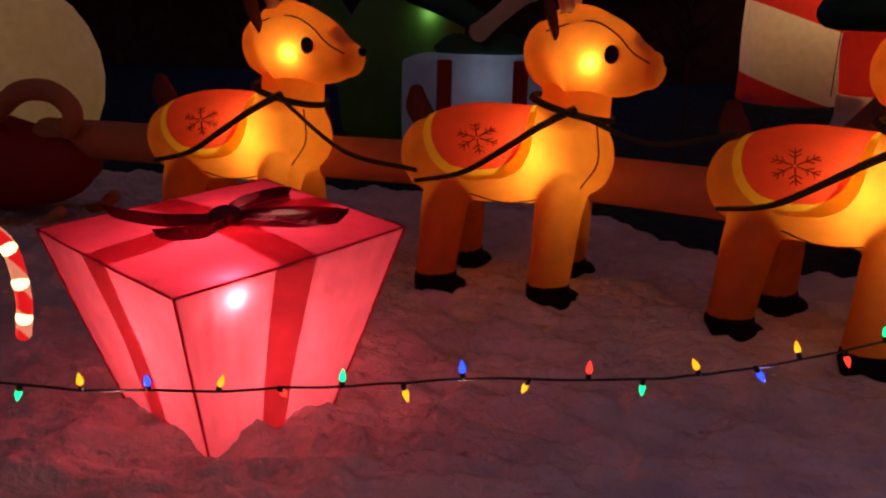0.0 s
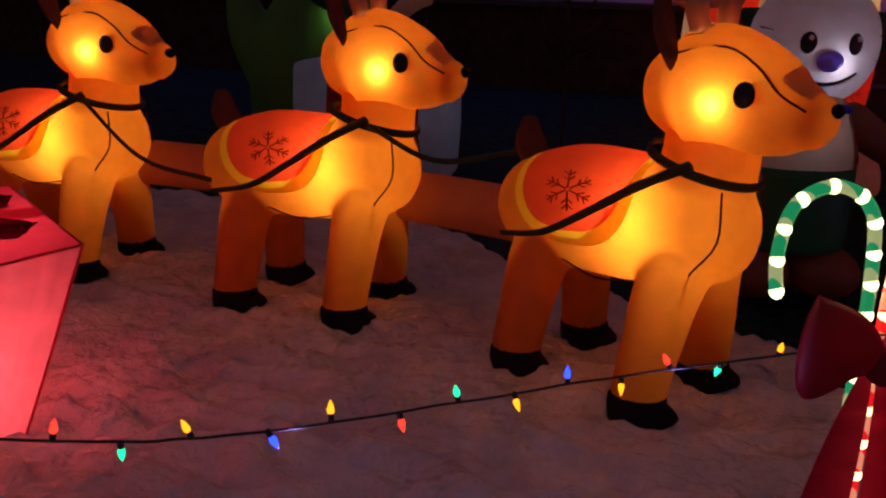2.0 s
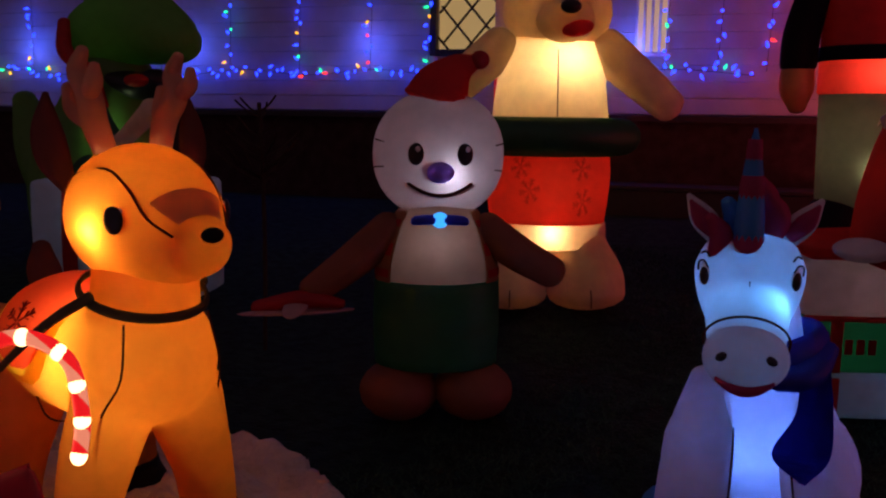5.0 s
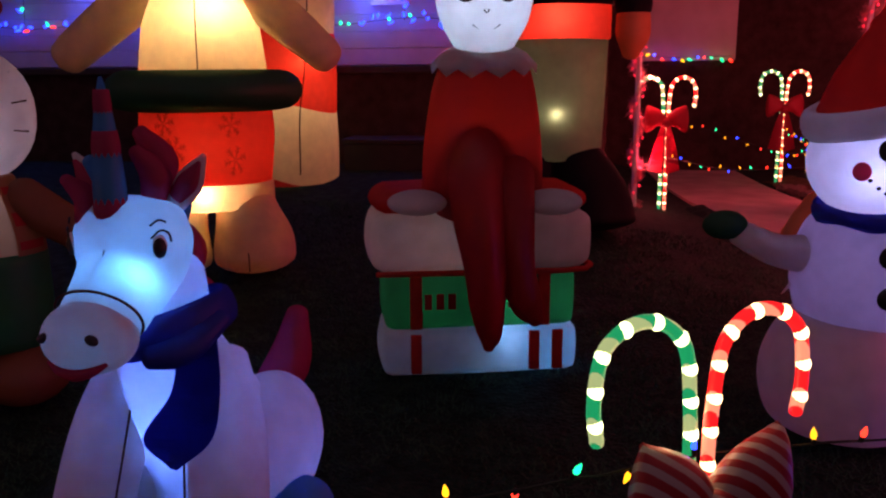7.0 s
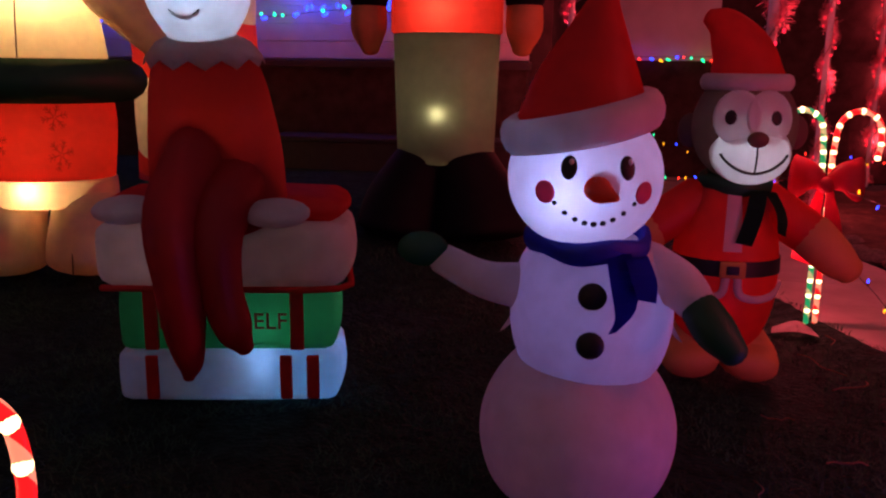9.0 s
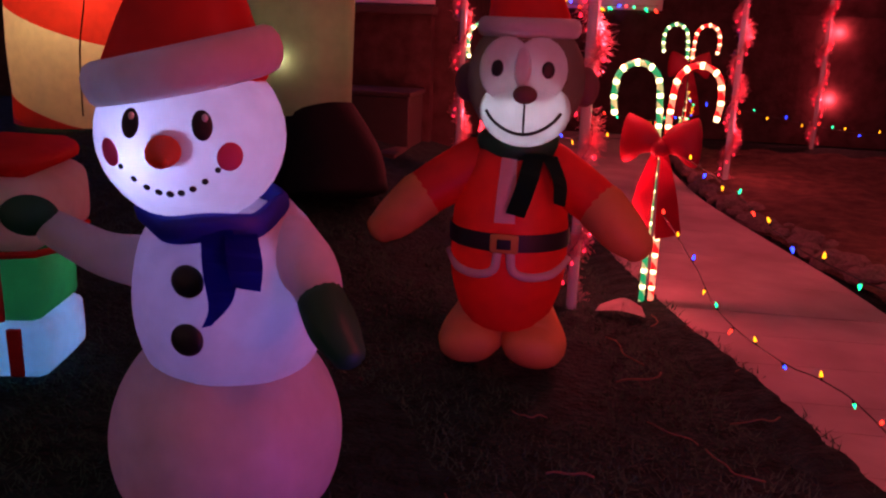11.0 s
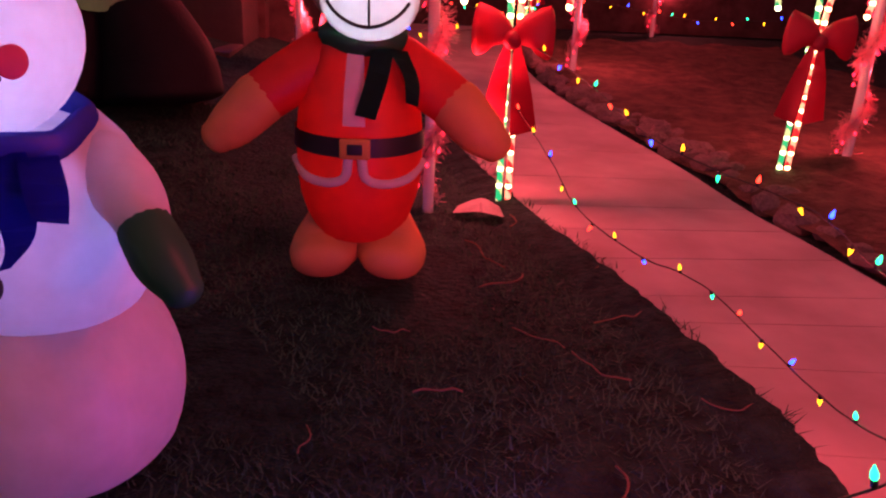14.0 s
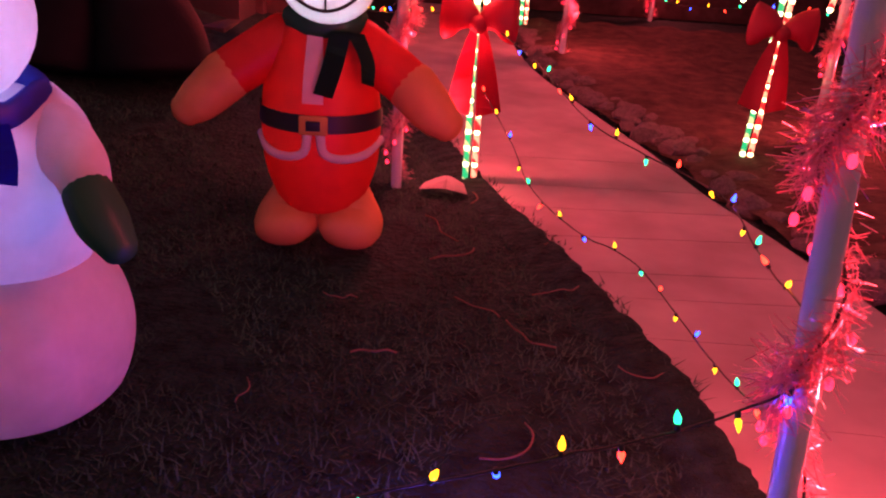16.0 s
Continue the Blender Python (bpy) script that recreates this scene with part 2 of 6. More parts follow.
class Tube:
    """A soft tube along a line: rows of x, y, z, side radius, up radius."""

    def __init__(self, rows, steps=5, ref=(0, 0, 1)):
        rows = [(*r, r[3]) if len(r) == 4 else r for r in rows]
        line = smooth_line(rows, steps)
        self.c = [Vector(r[:3]) for r in line]
        self.r = [(max(r[3], 1e-4), max(r[4], 1e-4)) for r in line]
        n = len(line)
        self.f = []
        ref = Vector(ref)
        for i in range(n):
            t = (self.c[min(i + 1, n - 1)] - self.c[max(i - 1, 0)]).normalized()
            up = ref if abs(t.dot(ref)) < 0.93 else Vector((0, 1, 0)) if abs(ref.y) < 0.5 else Vector((1, 0, 0))
            if i and abs(t.dot(self.f[-1][2])) < 0.99:
                up = self.f[-1][2]
            s = t.cross(up).normalized()
            self.f.append((t, s, s.cross(t).normalized()))

    def at(self, s, a, off=0.0):
        """Point at share s of the length and angle a from the up side."""
        x = min(max(s, 0), 1) * (len(self.c) - 1)
        i = min(int(x), len(self.c) - 2)
        u = x - i
        c = self.c[i].lerp(self.c[i + 1], u)
        sd, up = self.f[i][1].lerp(self.f[i + 1][1], u), self.f[i][2].lerp(self.f[i + 1][2], u)
        ra, rb = (self.r[i][k] * (1 - u) + self.r[i + 1][k] * u for k in (0, 1))
        return c + sd * math.sin(a) * (ra + off) + up * math.cos(a) * (rb + off)

    def mesh(self, bm=None, n=20, dome=0.8, ends=(True, True)):
        bm = bm or bmesh.new()
        rings = []

        def ring(c, f, ra, rb):
            rings.append([bm.verts.new(c + f[1] * math.sin(2 * math.pi * k / n) * ra + f[2] * math.cos(2 * math.pi * k / n) * rb) for k in range(n)])

        def cap(i, sign):
            c, f, (ra, rb) = self.c[i], self.f[i], self.r[i]
            d = min(ra, rb) * dome
            ang = [math.pi / 2 * q for q in (0.88, 0.68, 0.45, 0.22)]
            return [(c + f[0] * sign * d * math.sin(a), f, ra * math.cos(a), rb * math.cos(a)) for a in ang]

        if ends[0]:
            for q in cap(0, -1):
                ring(*q)
        for c, f, (ra, rb) in zip(self.c, self.f, self.r):
            ring(c, f, ra, rb)
        if ends[1]:
            for q in reversed(cap(-1, 1)):
                ring(*q)
        for a, b in zip(rings, rings[1:]):
            for k in range(n):
                bm.faces.new((a[k], b[k], b[(k + 1) % n], a[(k + 1) % n]))
        if ends[0]:
            bm.faces.new(rings[0])
        if ends[1]:
            bm.faces.new(rings[-1][::-1])
        return bm

    def patch(self, outline, rows=14, cols=12, off=0.006, bm=None):
        """A sheet lying on the tube; outline(v) gives the share from, the share to and the angle at v in 0..1."""
        bm = bm or bmesh.new()
        grid = []
        for j in range(rows + 1):
            s0, s1, a = outline(j / rows)
            grid.append([bm.verts.new(self.at(s0 + (s1 - s0) * i / cols, a, off)) for i in range(cols + 1)])
        for a, b in zip(grid, grid[1:]):
            for i in range(cols):
                bm.faces.new((a[i], a[i + 1], b[i + 1], b[i]))
        return bm


def tube(rows, n=16, steps=5, dome=0.8, ref=(0, 0, 1), ends=(True, True), bm=None):
    return Tube(rows, steps, ref).mesh(bm, n, dome, ends)


def wire(pts, r, n=6, steps=4, bm=None):
    return tube([(*p, r) for p in pts], n, steps, 0.5, bm=bm)


def ball(c, r, rot=None, n=20, m=12, bm=None, power=1.0):
    """An ellipsoid; power under 1 makes it boxier."""
    bm = bm or bmesh.new()
    r = (r, r, r) if isinstance(r, (int, float)) else r
    made = bmesh.ops.create_uvsphere(bm, u_segments=n, v_segments=m, radius=1)["verts"]
    q = rot.to_matrix() if rot is not None else Matrix.Identity(3)
    for v in made:
        if power != 1.0:
            v.co = Vector([math.copysign(abs(x) ** power, x) for x in v.co])
        v.co = q @ Vector((v.co.x * r[0], v.co.y * r[1], v.co.z * r[2])) + Vector(c)
    return bm


def turn(x=0, y=0, z=0):
    return Euler((radians(x), radians(y), radians(z)))


def lathe(profile, n=28, c=(0, 0, 0), lobes=0, depth=0.0, bm=None):
    """Turned body: rows of radius and height."""
    bm = bm or bmesh.new()
    rings = []
    for r, z in profile:
        rings.append([bm.verts.new((c[0] + r * (1 - depth * abs(math.sin(lobes * k * math.pi / n))) * math.cos(2 * math.pi * k / n),
                                    c[1] + r * (1 - depth * abs(math.sin(lobes * k * math.pi / n))) * math.sin(2 * math.pi * k / n), c[2] + z)) for k in range(n)])
    for a, b in zip(rings, rings[1:]):
        for k in range(n):
            bm.faces.new((a[k], a[(k + 1) % n], b[(k + 1) % n], b[k]))
    bm.faces.new(rings[0][::-1])
    bm.faces.new(rings[-1])
    return bm


def block(lo, hi, bevel=0.0, bm=None, rot=None, bulge=0.0):
    """A box, with rounded edges and, for air-filled ones, bulging sides."""
    bm2 = bmesh.new()
    bmesh.ops.create_cube(bm2, size=1)
    c, s = (Vector(lo) + Vector(hi)) / 2, Vector(hi) - Vector(lo)
    if bulge:
        bmesh.ops.subdivide_edges(bm2, edges=list(bm2.edges), cuts=13, use_grid_fill=True)
        inner = [max(x / 2 - bevel, 0.0) for x in s]
        for v in bm2.verts:
            u = [max(-1, min(1, 2 * math.copysign(abs(2 * v.co[k]) ** 0.6, v.co[k]) / 2)) for k in range(3)]
            p = Vector([u[k] * s[k] / 2 for k in range(3)])
            core = Vector([max(-inner[k], min(inner[k], p[k])) for k in range(3)])
            d = p - core
            n = d.normalized() if d.length > 1e-6 else Vector((0, 0, 0))
            p = core + n * min(d.length, bevel)
            for k in range(3):
                o = [abs(u[m]) for m in range(3) if m != k]
                if abs(u[k]) > 0.97:
                    p[k] += math.copysign(bulge * (1 - o[0] ** 2) * (1 - o[1] ** 2), u[k])
            v.co = p
    else:
        for v in bm2.verts:
            v.co = Vector((v.co.x * s.x, v.co.y * s.y, v.co.z * s.z))
        if bevel:
            bmesh.ops.bevel(bm2, geom=list(bm2.edges), offset=bevel, segments=2, affect="EDGES", profile=0.6)
    q = rot.to_matrix() if rot is not None else Matrix.Identity(3)
    for v in bm2.verts:
        v.co = q @ v.co + c
    if bm is None:
        return bm2
    me = bpy.data.meshes.new("join")
    bm2.to_mesh(me)
    bm2.free()
    bm.from_mesh(me)
    bpy.data.meshes.remove(me)
    return bm


def fuse(bms, voxel=0.016, smooth=4):
    """One continuous air-filled skin out of overlapping volumes."""
    me = bpy.data.meshes.new("fuse")
    whole = bmesh.new()
    for m in bms:
        tmp = bpy.data.meshes.new("join")
        m.to_mesh(tmp)
        m.free()
        whole.from_mesh(tmp)
        bpy.data.meshes.remove(tmp)
    bmesh.ops.recalc_face_normals(whole, faces=list(whole.faces))
    whole.to_mesh(me)
    whole.free()
    ob = new("fuse", me)
    r = ob.modifiers.new("skin", "REMESH")
    r.mode, r.voxel_size = "VOXEL", voxel
    s = ob.modifiers.new("soft", "SMOOTH")
    s.iterations, s.factor = smooth, 0.5
    bpy.context.view_layer.update()
    made = bpy.data.meshes.new_from_object(ob.evaluated_get(bpy.context.evaluated_depsgraph_get()))
    out = bmesh.new()
    out.from_mesh(made)
    bpy.data.objects.remove(ob)
    bpy.data.meshes.remove(me)
    bpy.data.meshes.remove(made)
    return out


def cut(bm, test):
    """Opens a skin where test(point) holds, so that light reaches what is sewn over the opening."""
    bmesh.ops.delete(bm, geom=[f for f in bm.faces if test(f.calc_center_median())], context="FACES")
    return bm


def on_ball(c, r, u, v, off=0.0):
    """Point on an ellipsoid that faces -y; u, v: degrees to the right and up."""
    u, v = radians(u), radians(v)
    d = Vector((math.sin(u) * math.cos(v), -math.cos(u) * math.cos(v), math.sin(v)))
    return Vector(c) + Vector((d.x * (r[0] + off), d.y * (r[1] + off), d.z * (r[2] + off)))


def decal(c, r, u, v, w, h, off=0.0, t=0.006):
    """A flat printed oval on an ellipsoid that faces -y, w and h in metres."""
    p = on_ball(c, r, u, v, off)
    nrm = Vector(((p.x - c[0]) / r[0] ** 2, (p.y - c[1]) / r[1] ** 2, (p.z - c[2]) / r[2] ** 2)).normalized()
    q = nrm.to_track_quat("Y", "Z")
    bm = ball((0, 0, 0), (w, t, h), n=18, m=10)
    for vert in bm.verts:
        vert.co = q @ vert.co + p
    return bm


def eye(parent, c, r, u, v, w, h, iris=True):
    e = part("eye", decal(c, r, u, v, w, h), BLACK, parent, "glossy black printed eye")
    if iris:
        part("glint", decal(c, r, u + math.degrees(w * 0.3 / r[0]), v + math.degrees(h * 0.45 / r[2]), w * 0.3, h * 0.25, 0.006), WHITEP, e)
    return e


def smile(parent, c, r, u0, u1, v0, dip, thick, name="smile", mat=None):
    pts = []
    for k in range(13):
        q = k / 12 * 2 - 1
        pts.append(on_ball(c, r, (u0 + u1) / 2 + (u1 - u0) / 2 * q, v0 + dip * q * q, 0.002))
    return part(name, wire(pts, thick), mat or BLACK, parent)


def sheet(pts_a, pts_b, thick=0.006, steps=5):
    """A cloth strip between two lines."""
    bm = bmesh.new()
    a, b = smooth_line(pts_a, steps), smooth_line(pts_b, steps)
    va, vb = [bm.verts.new(p) for p in a], [bm.verts.new(p) for p in b]
    for i in range(len(a) - 1):
        bm.faces.new((va[i], va[i + 1], vb[i + 1], vb[i]))
    bmesh.ops.solidify(bm, geom=list(bm.faces), thickness=thick)
    return bm


def flake(parent, surf, s, a, size, lenratio, mat):
    """A six-armed snowflake of thin strokes; surf(s, a, off) is the surface."""
    bm = bmesh.new()
    for k in range(6):
        d = (math.cos(k * math.pi / 3 + 0.3), math.sin(k * math.pi / 3 + 0.3))
        q = lambda t, w=0.0: surf(s + (d[0] * t - d[1] * w) * size * lenratio, a + (d[1] * t + d[0] * w) * size, 0.0135)
        wire([q(0.1), q(0.55), q(1.0)], 0.0026, 5, 2, bm)
        for t in (0.45, 0.72):
            for w in (-0.22, 0.22):
                wire([q(t), q(t + 0.11, w / 2), q(t + 0.22, w)], 0.0022, 4, 1, bm)
    part("snowflake_print", bm, mat, parent)


# ---- ground ----
def ground_height(x, y):
    """The lawn climbs a little towards the house wall."""
    fade = max(0.0, min(1.0, (5.9 - x) / 1.6))
    return -0.02 + 0.10 * max(0.0, min(y, 9.8) - 6.0) * fade


bm = bmesh.new()
gx = [-300, -60, -15, -9] + [-6 + 0.4 * k for k in range(46)] + [14, 18, 60, 300]
gy = [-300, -60, -10, 0] + [1.5 + 0.4 * k for k in range(32)] + [16, 30, 80, 300]
rows = [[bm.verts.new((x, y, ground_height(x, y))) for x in gx] for y in gy]
for p, q in zip(rows, rows[1:]):
    for k in range(len(gx) - 1):
        bm.faces.new((p[k], p[k + 1], q[k + 1], q[k]))
ground = part("ground", bm, GRASS, None)
tagged(ground, "dark winter lawn lit by coloured lights", "lawn", kind="structure")

# curved concrete front path
LEFT = [(8.1, -3.0), (7.98, 0.0), (7.84, 2.5), (7.70, 4.2), (7.56, 5.23), (7.40, 5.80), (7.29, 6.11), (7.1, 6.59), (6.92, 7.02), (6.70, 7.7), (6.45, 8.6), (6.15, 9.8), (5.95, 11.5), (5.9, 13.0)]
RIGHT = [(9.3, -3.0), (9.12, 0.0), (8.95, 2.5), (8.72, 4.2), (8.52, 5.2), (8.38, 5.85), (8.28, 6.2), (8.12, 6.7), (7.98, 7.1), (7.82, 7.75), (7.58, 8.55), (7.25, 9.8), (7.05, 11.5), (7.0, 13.0)]
la, lb = smooth_line(LEFT, 6), smooth_line(RIGHT, 6)
path_thing = thing("front_path", pose(0, 0, 0), "grey concrete front path glowing red in the light", "path", kind="structure")
for k in range(0, len(la) - 1, 4):
    e = min(k + 4, len(la) - 1)
    bm = bmesh.new()
    gap = 0.002
    rows = []
    for m in range(k, e + 1):
        y_in = gap if m == k else -gap if m == e else 0.0
        (ax, ay), (bx, by) = la[m], lb[m]
        rows.append([bm.verts.new((ax, ay + y_in, -0.03)), bm.verts.new((ax + 0.004, ay + y_in, 0.008)), bm.verts.new((bx - 0.004, by + y_in, 0.008)), bm.verts.new((bx, by + y_in, -0.03))])
    for p, q in zip(rows, rows[1:]):
        for m in range(3):
            bm.faces.new((p[m], p[m + 1], q[m + 1], q[m]))
    bm.faces.new(rows[0])
    bm.faces.new(rows[-1][::-1])
    part("slab", bm, CONCRETE, path_thing, smooth=False)

# ragged turf creeping over the near edge of the slabs
bm = bmesh.new()
turf = []
for k in range(261):
    y = 3.6 + 0.025 * k
    x = float(np.interp(y, [p[1] for p in la], [p[0] for p in la]))
    over = 0.045 + 0.05 * noise.noise((y * 2.3, 1.0, 0)) + 0.035 * noise.noise((y * 9.0, 4.0, 0)) + 0.02 * noise.noise((y * 27.0, 2.0, 0))
    lift = 0.012 * noise.noise((y * 13.0, 8.0, 0))
    turf.append([bm.verts.new(p) for p in ((x - 0.16, y, -0.025), (x - 0.06, y, 0.006 + lift), (x + 0.5 * over, y, 0.026 + lift), (x + over, y, 0.0095))])
for p, q in zip(turf, turf[1:]):
    for m in range(3):
        bm.faces.new((p[m], p[m + 1], q[m + 1], q[m]))
tagged(part("lawn_edge", bm, GRASS, None), "ragged dark turf growing over the path edge", "lawn edge", kind="structure")

# planting bed on the far side of the path
bm = bmesh.new()
bed = []
rng = random.Random(4)
N = 40
for j in range(N + 1):
    y = 5.0 + 7.0 * j / N
    xr = np.interp(y, [p[1] for p in lb], [p[0] for p in lb]) + 0.06
    bed.append([bm.verts.new((xr + 2.6 * i / 24, y, 0.01 + 0.05 * min(i, 3) / 3 + 0.04 * noise.noise((xr * 3 + i * 0.5, y * 3, 0)))) for i in range(25)])
for a, b in zip(bed, bed[1:]):
    for i in range(24):
        bm.faces.new((a[i], a[i + 1], b[i + 1], b[i]))
tagged(part("planting_bed", bm, SOIL, None), "bare dark soil planting bed beside the path", "bed", kind="structure")


# white felt laid as snow under the reindeer
def snow_inside(x, y):
    edge = np.interp(y, [0.3, 2.0, 3.0, 3.58, 3.8, 4.15, 4.4, 4.95, 5.2], [3.1, 3.05, 2.95, 2.85, 2.7, 2.33, 1.7, 0.95, 0.2])
    wob = 0.08 * noise.noise((x * 1.7, y * 1.7, 3))
    return min(edge + wob - x, 5.2 + wob - y)


def snow_height(x, y):
    n1 = noise.noise((x * 1.1, y * 1.6, 0.5))
    n2 = noise.noise((x * 2.4 + 0.8 * n1, y * 5.0 + x * 0.8, 7.1))
    n3 = noise.noise((x * 7.0, y * 13.0 + 2 * n2, 2.2))
    n4 = noise.noise((x * 9.0 + 1.5 * n2, y * 21.0 + x * 5.0, 4.4))
    n5 = noise.noise((x * 5.0 - y * 3.0, y * 11.0, 9.4))
    n6 = noise.noise((x * 1.3 + 0.6 * n1, y * 15.0 - x * 3.0 + 1.2 * n2, 6.3))
    h = 0.03 + 0.030 * (0.35 - abs(n6)) + 0.034 * (0.4 - abs(n4)) + 0.038 * (0.5 - abs(n5)) + 0.035 * n1 + 0.070 * (0.55 - abs(n2)) + 0.018 * n3
    return max(h, 0.012)


bm = bmesh.new()
NX, NY = 400, 290
grid = {}
for j in range(NY + 1):
    for i in range(NX + 1):
        x, y = -5.2 + 8.7 * i / NX, 0.4 + 5.2 * j / NY
        d = snow_inside(x, y)
        if d > -0.03:
            h = snow_height(x, y) + (0.028 * math.exp(-((d - 0.10) / 0.07) ** 2))
            if d < 0.02:
                gx, gy = (snow_inside(x + 0.01, y) - d) / 0.01, (snow_inside(x, y + 0.01) - d) / 0.01
                gl = max(gx * gx + gy * gy, 0.2)
                x, y, h = x - gx * d / gl, y - gy * d / gl, -0.015
            grid[i, j] = bm.verts.new((x, y, h))
for (i, j), v in grid.items():
    q = [grid.get(k) for k in ((i, j), (i + 1, j), (i + 1, j + 1), (i, j + 1))]
    if all(q):
        bm.faces.new(q)
tagged(part("snow_blanket", bm, SNOWSHEET, None), "rumpled white felt sheet laid as snow on the lawn", "snow sheet")

# ---- house ----
wall = thing("wall_north", pose(0, 10.4, 0), "pale lapped siding house wall behind the display", "wall", kind="structure")
W0, W1, WZ0, WZ1 = 0.92, 1.92, 1.95, 3.2
for k in range(22):
    z0 = 1.32 + 0.16 * k
    spans = [(-9.0, 5.05)]
    if z0 + 0.16 > WZ0 and z0 < WZ1:
        spans = [(-9.0, W0), (W1, 5.05)]
    for a, b in spans:
        part("siding_board", block((a, -0.02 - 0.004 * (k % 2), z0), (b, 0.1, z0 + 0.158), 0.006), SIDING, wall, smooth=False)
part("backing", block((-9, 0.1, 0), (W0, 0.25, 5.2)), SIDING, wall, smooth=False)
part("backing", block((W1, 0.1, 0), (5.05, 0.25, 5.2)), SIDING, wall, smooth=False)
part("backing", block((W0, 0.1, 0), (W1, 0.25, WZ0 - 0.02)), SIDING, wall, smooth=False)
part("backing", block((W0, 0.1, WZ1), (W1, 0.25, 5.2)), SIDING, wall, smooth=False)
base = thing("wall_base", pose(0, 10.3, 0), "dark brick base wall with a projecting ledge", "wall", kind="structure")
part("core", block((-9, -0.02, 0), (5.05, 0.1, 1.27)), BRICKD, base, smooth=False)
part("ledge", block((-9, -0.10, 1.24), (5.08, 0.09, 1.31), 0.012), TRIM, base, "dark painted ledge", smooth=False)
ret = part("wall_east", block((5.05, 10.4, 0), (5.25, 13.2, 5.2)), BRICKD, None, smooth=False)
tagged(ret, "dark brick side wall of the house", "wall", kind="structure")
rec = thing("wall_back", pose(0, 13.2, 0), "pinkish recessed front wall above a dark base", "wall", kind="structure")
part("base_panel", block((5.05, -0.06, 0), (16, 0.15, 1.36)), BRICKD, rec, smooth=False)
part("panel", block((5.7, -0.03, 1.36), (6.95, 0.15, 5.2), 0.01), SIDING, rec, smooth=False)
part("panel", block((6.95, 0.0, 1.36), (16, 0.15, 5.2)), BRICKD, rec, smooth=False)
part("panel", block((5.05, 0.0, 1.36), (5.7, 0.15, 5.2)), BRICKD, rec, smooth=False)
wreath = thing("wreath", pose(6.3, 13.1, 2.35), "orange-red ribbon wreath on the pale wall", "wreath")
bm = bmesh.new()
for k in range(28):
    a = 2 * math.pi * k / 28
    ball((0.16 * math.cos(a), 0, 0.16 * math.sin(a)), (0.06, 0.045, 0.035), turn(0, -math.degrees(a) + 40 * (k % 2), 0), 8, 6, bm)
part("ring", bm, CORAL, wreath)
roof = part("roof", block((-9.5, 9.8, 5.2), (16, 16, 5.5)), TRIM, None, smooth=False)
tagged(roof, "dark overhanging roof edge", "roof", kind="structure")

win = thing("window_1", pose(0, 10.4, 0), "lit window with a diamond lattice and warm curtain", "window", kind="structure")
part("curtain", block((W0, 0.16, WZ0), (W1, 0.18, WZ1)), WINDOWGLOW, win, "warm lit yellow curtain", smooth=False)
for a, b, c, d in ((W0 - 0.05, W0 + 0.02, WZ0 - 0.05, WZ1 + 0.05), (W1 - 0.02, W1 + 0.05, WZ0 - 0.05, WZ1 + 0.05)):
    part("window_frame", block((a, -0.05, c), (b, 0.05, d), 0.006), TRIM, win, smooth=False)
for c, d in ((WZ0 - 0.05, WZ0 + 0.02), (WZ1 - 0.02, WZ1 + 0.05)):
    part("window_frame", block((W0 + 0.021, -0.045, c), (W1 - 0.021, 0.05, d), 0.006), TRIM, win, smooth=False)
for k in range(-3, 6):
    for sgn in (1, -1):
        x0 = W0 + 0.31 * k if sgn > 0 else W0 + 0.31 * (k + 1.5)
        pts = []
        for z in np.linspace(WZ0 + 0.02, WZ1 - 0.02, 20):
            x = x0 + sgn * (z - WZ0) * 0.86
            if W0 + 0.02 < x < W1 - 0.02:
                pts.append((x, 0.03 + 0.012 * sgn, z))
        if len(pts) > 1:
            part("lattice_bar", wire([pts[0], pts[-1]], 0.013, 6, 1), LATTICE, win)
win2 = thing("window_2", pose(0, 10.4, 0), "small lit window behind pale vertical bars", "window", kind="structure")
part("curtain", block((3.02, -0.034, 1.93), (3.32, -0.03, 2.6)), WINDOWGLOW, win2, "warm lit curtain", smooth=False)
for k in range(5):
    part("bar", block((3.0 + 0.075 * k, -0.06, 1.92), (3.025 + 0.075 * k, -0.036, 2.62), 0.004), WHITEP, win2, smooth=False)
part("window_sill", block((2.98, -0.10, 1.88), (3.36, -0.03, 1.918), 0.005), WHITEP, win2, smooth=False)
porch = thing("porch_step", pose(4.0, 9.8, 0), "dark wooden porch steps below the wall", "steps", kind="structure")
part("tread", block((-1.2, 0.0, 0.0), (1.0, 0.45, 0.60), 0.01), TRIM, porch, smooth=False)
part("tread", block((-1.2, -0.4, 0.0), (1.0, -0.002, 0.21), 0.01), TRIM, porch, smooth=False)
part("nosing", block((-1.22, -0.03, 0.604), (1.02, 0.46, 0.64), 0.008), TRIM, porch, smooth=False)


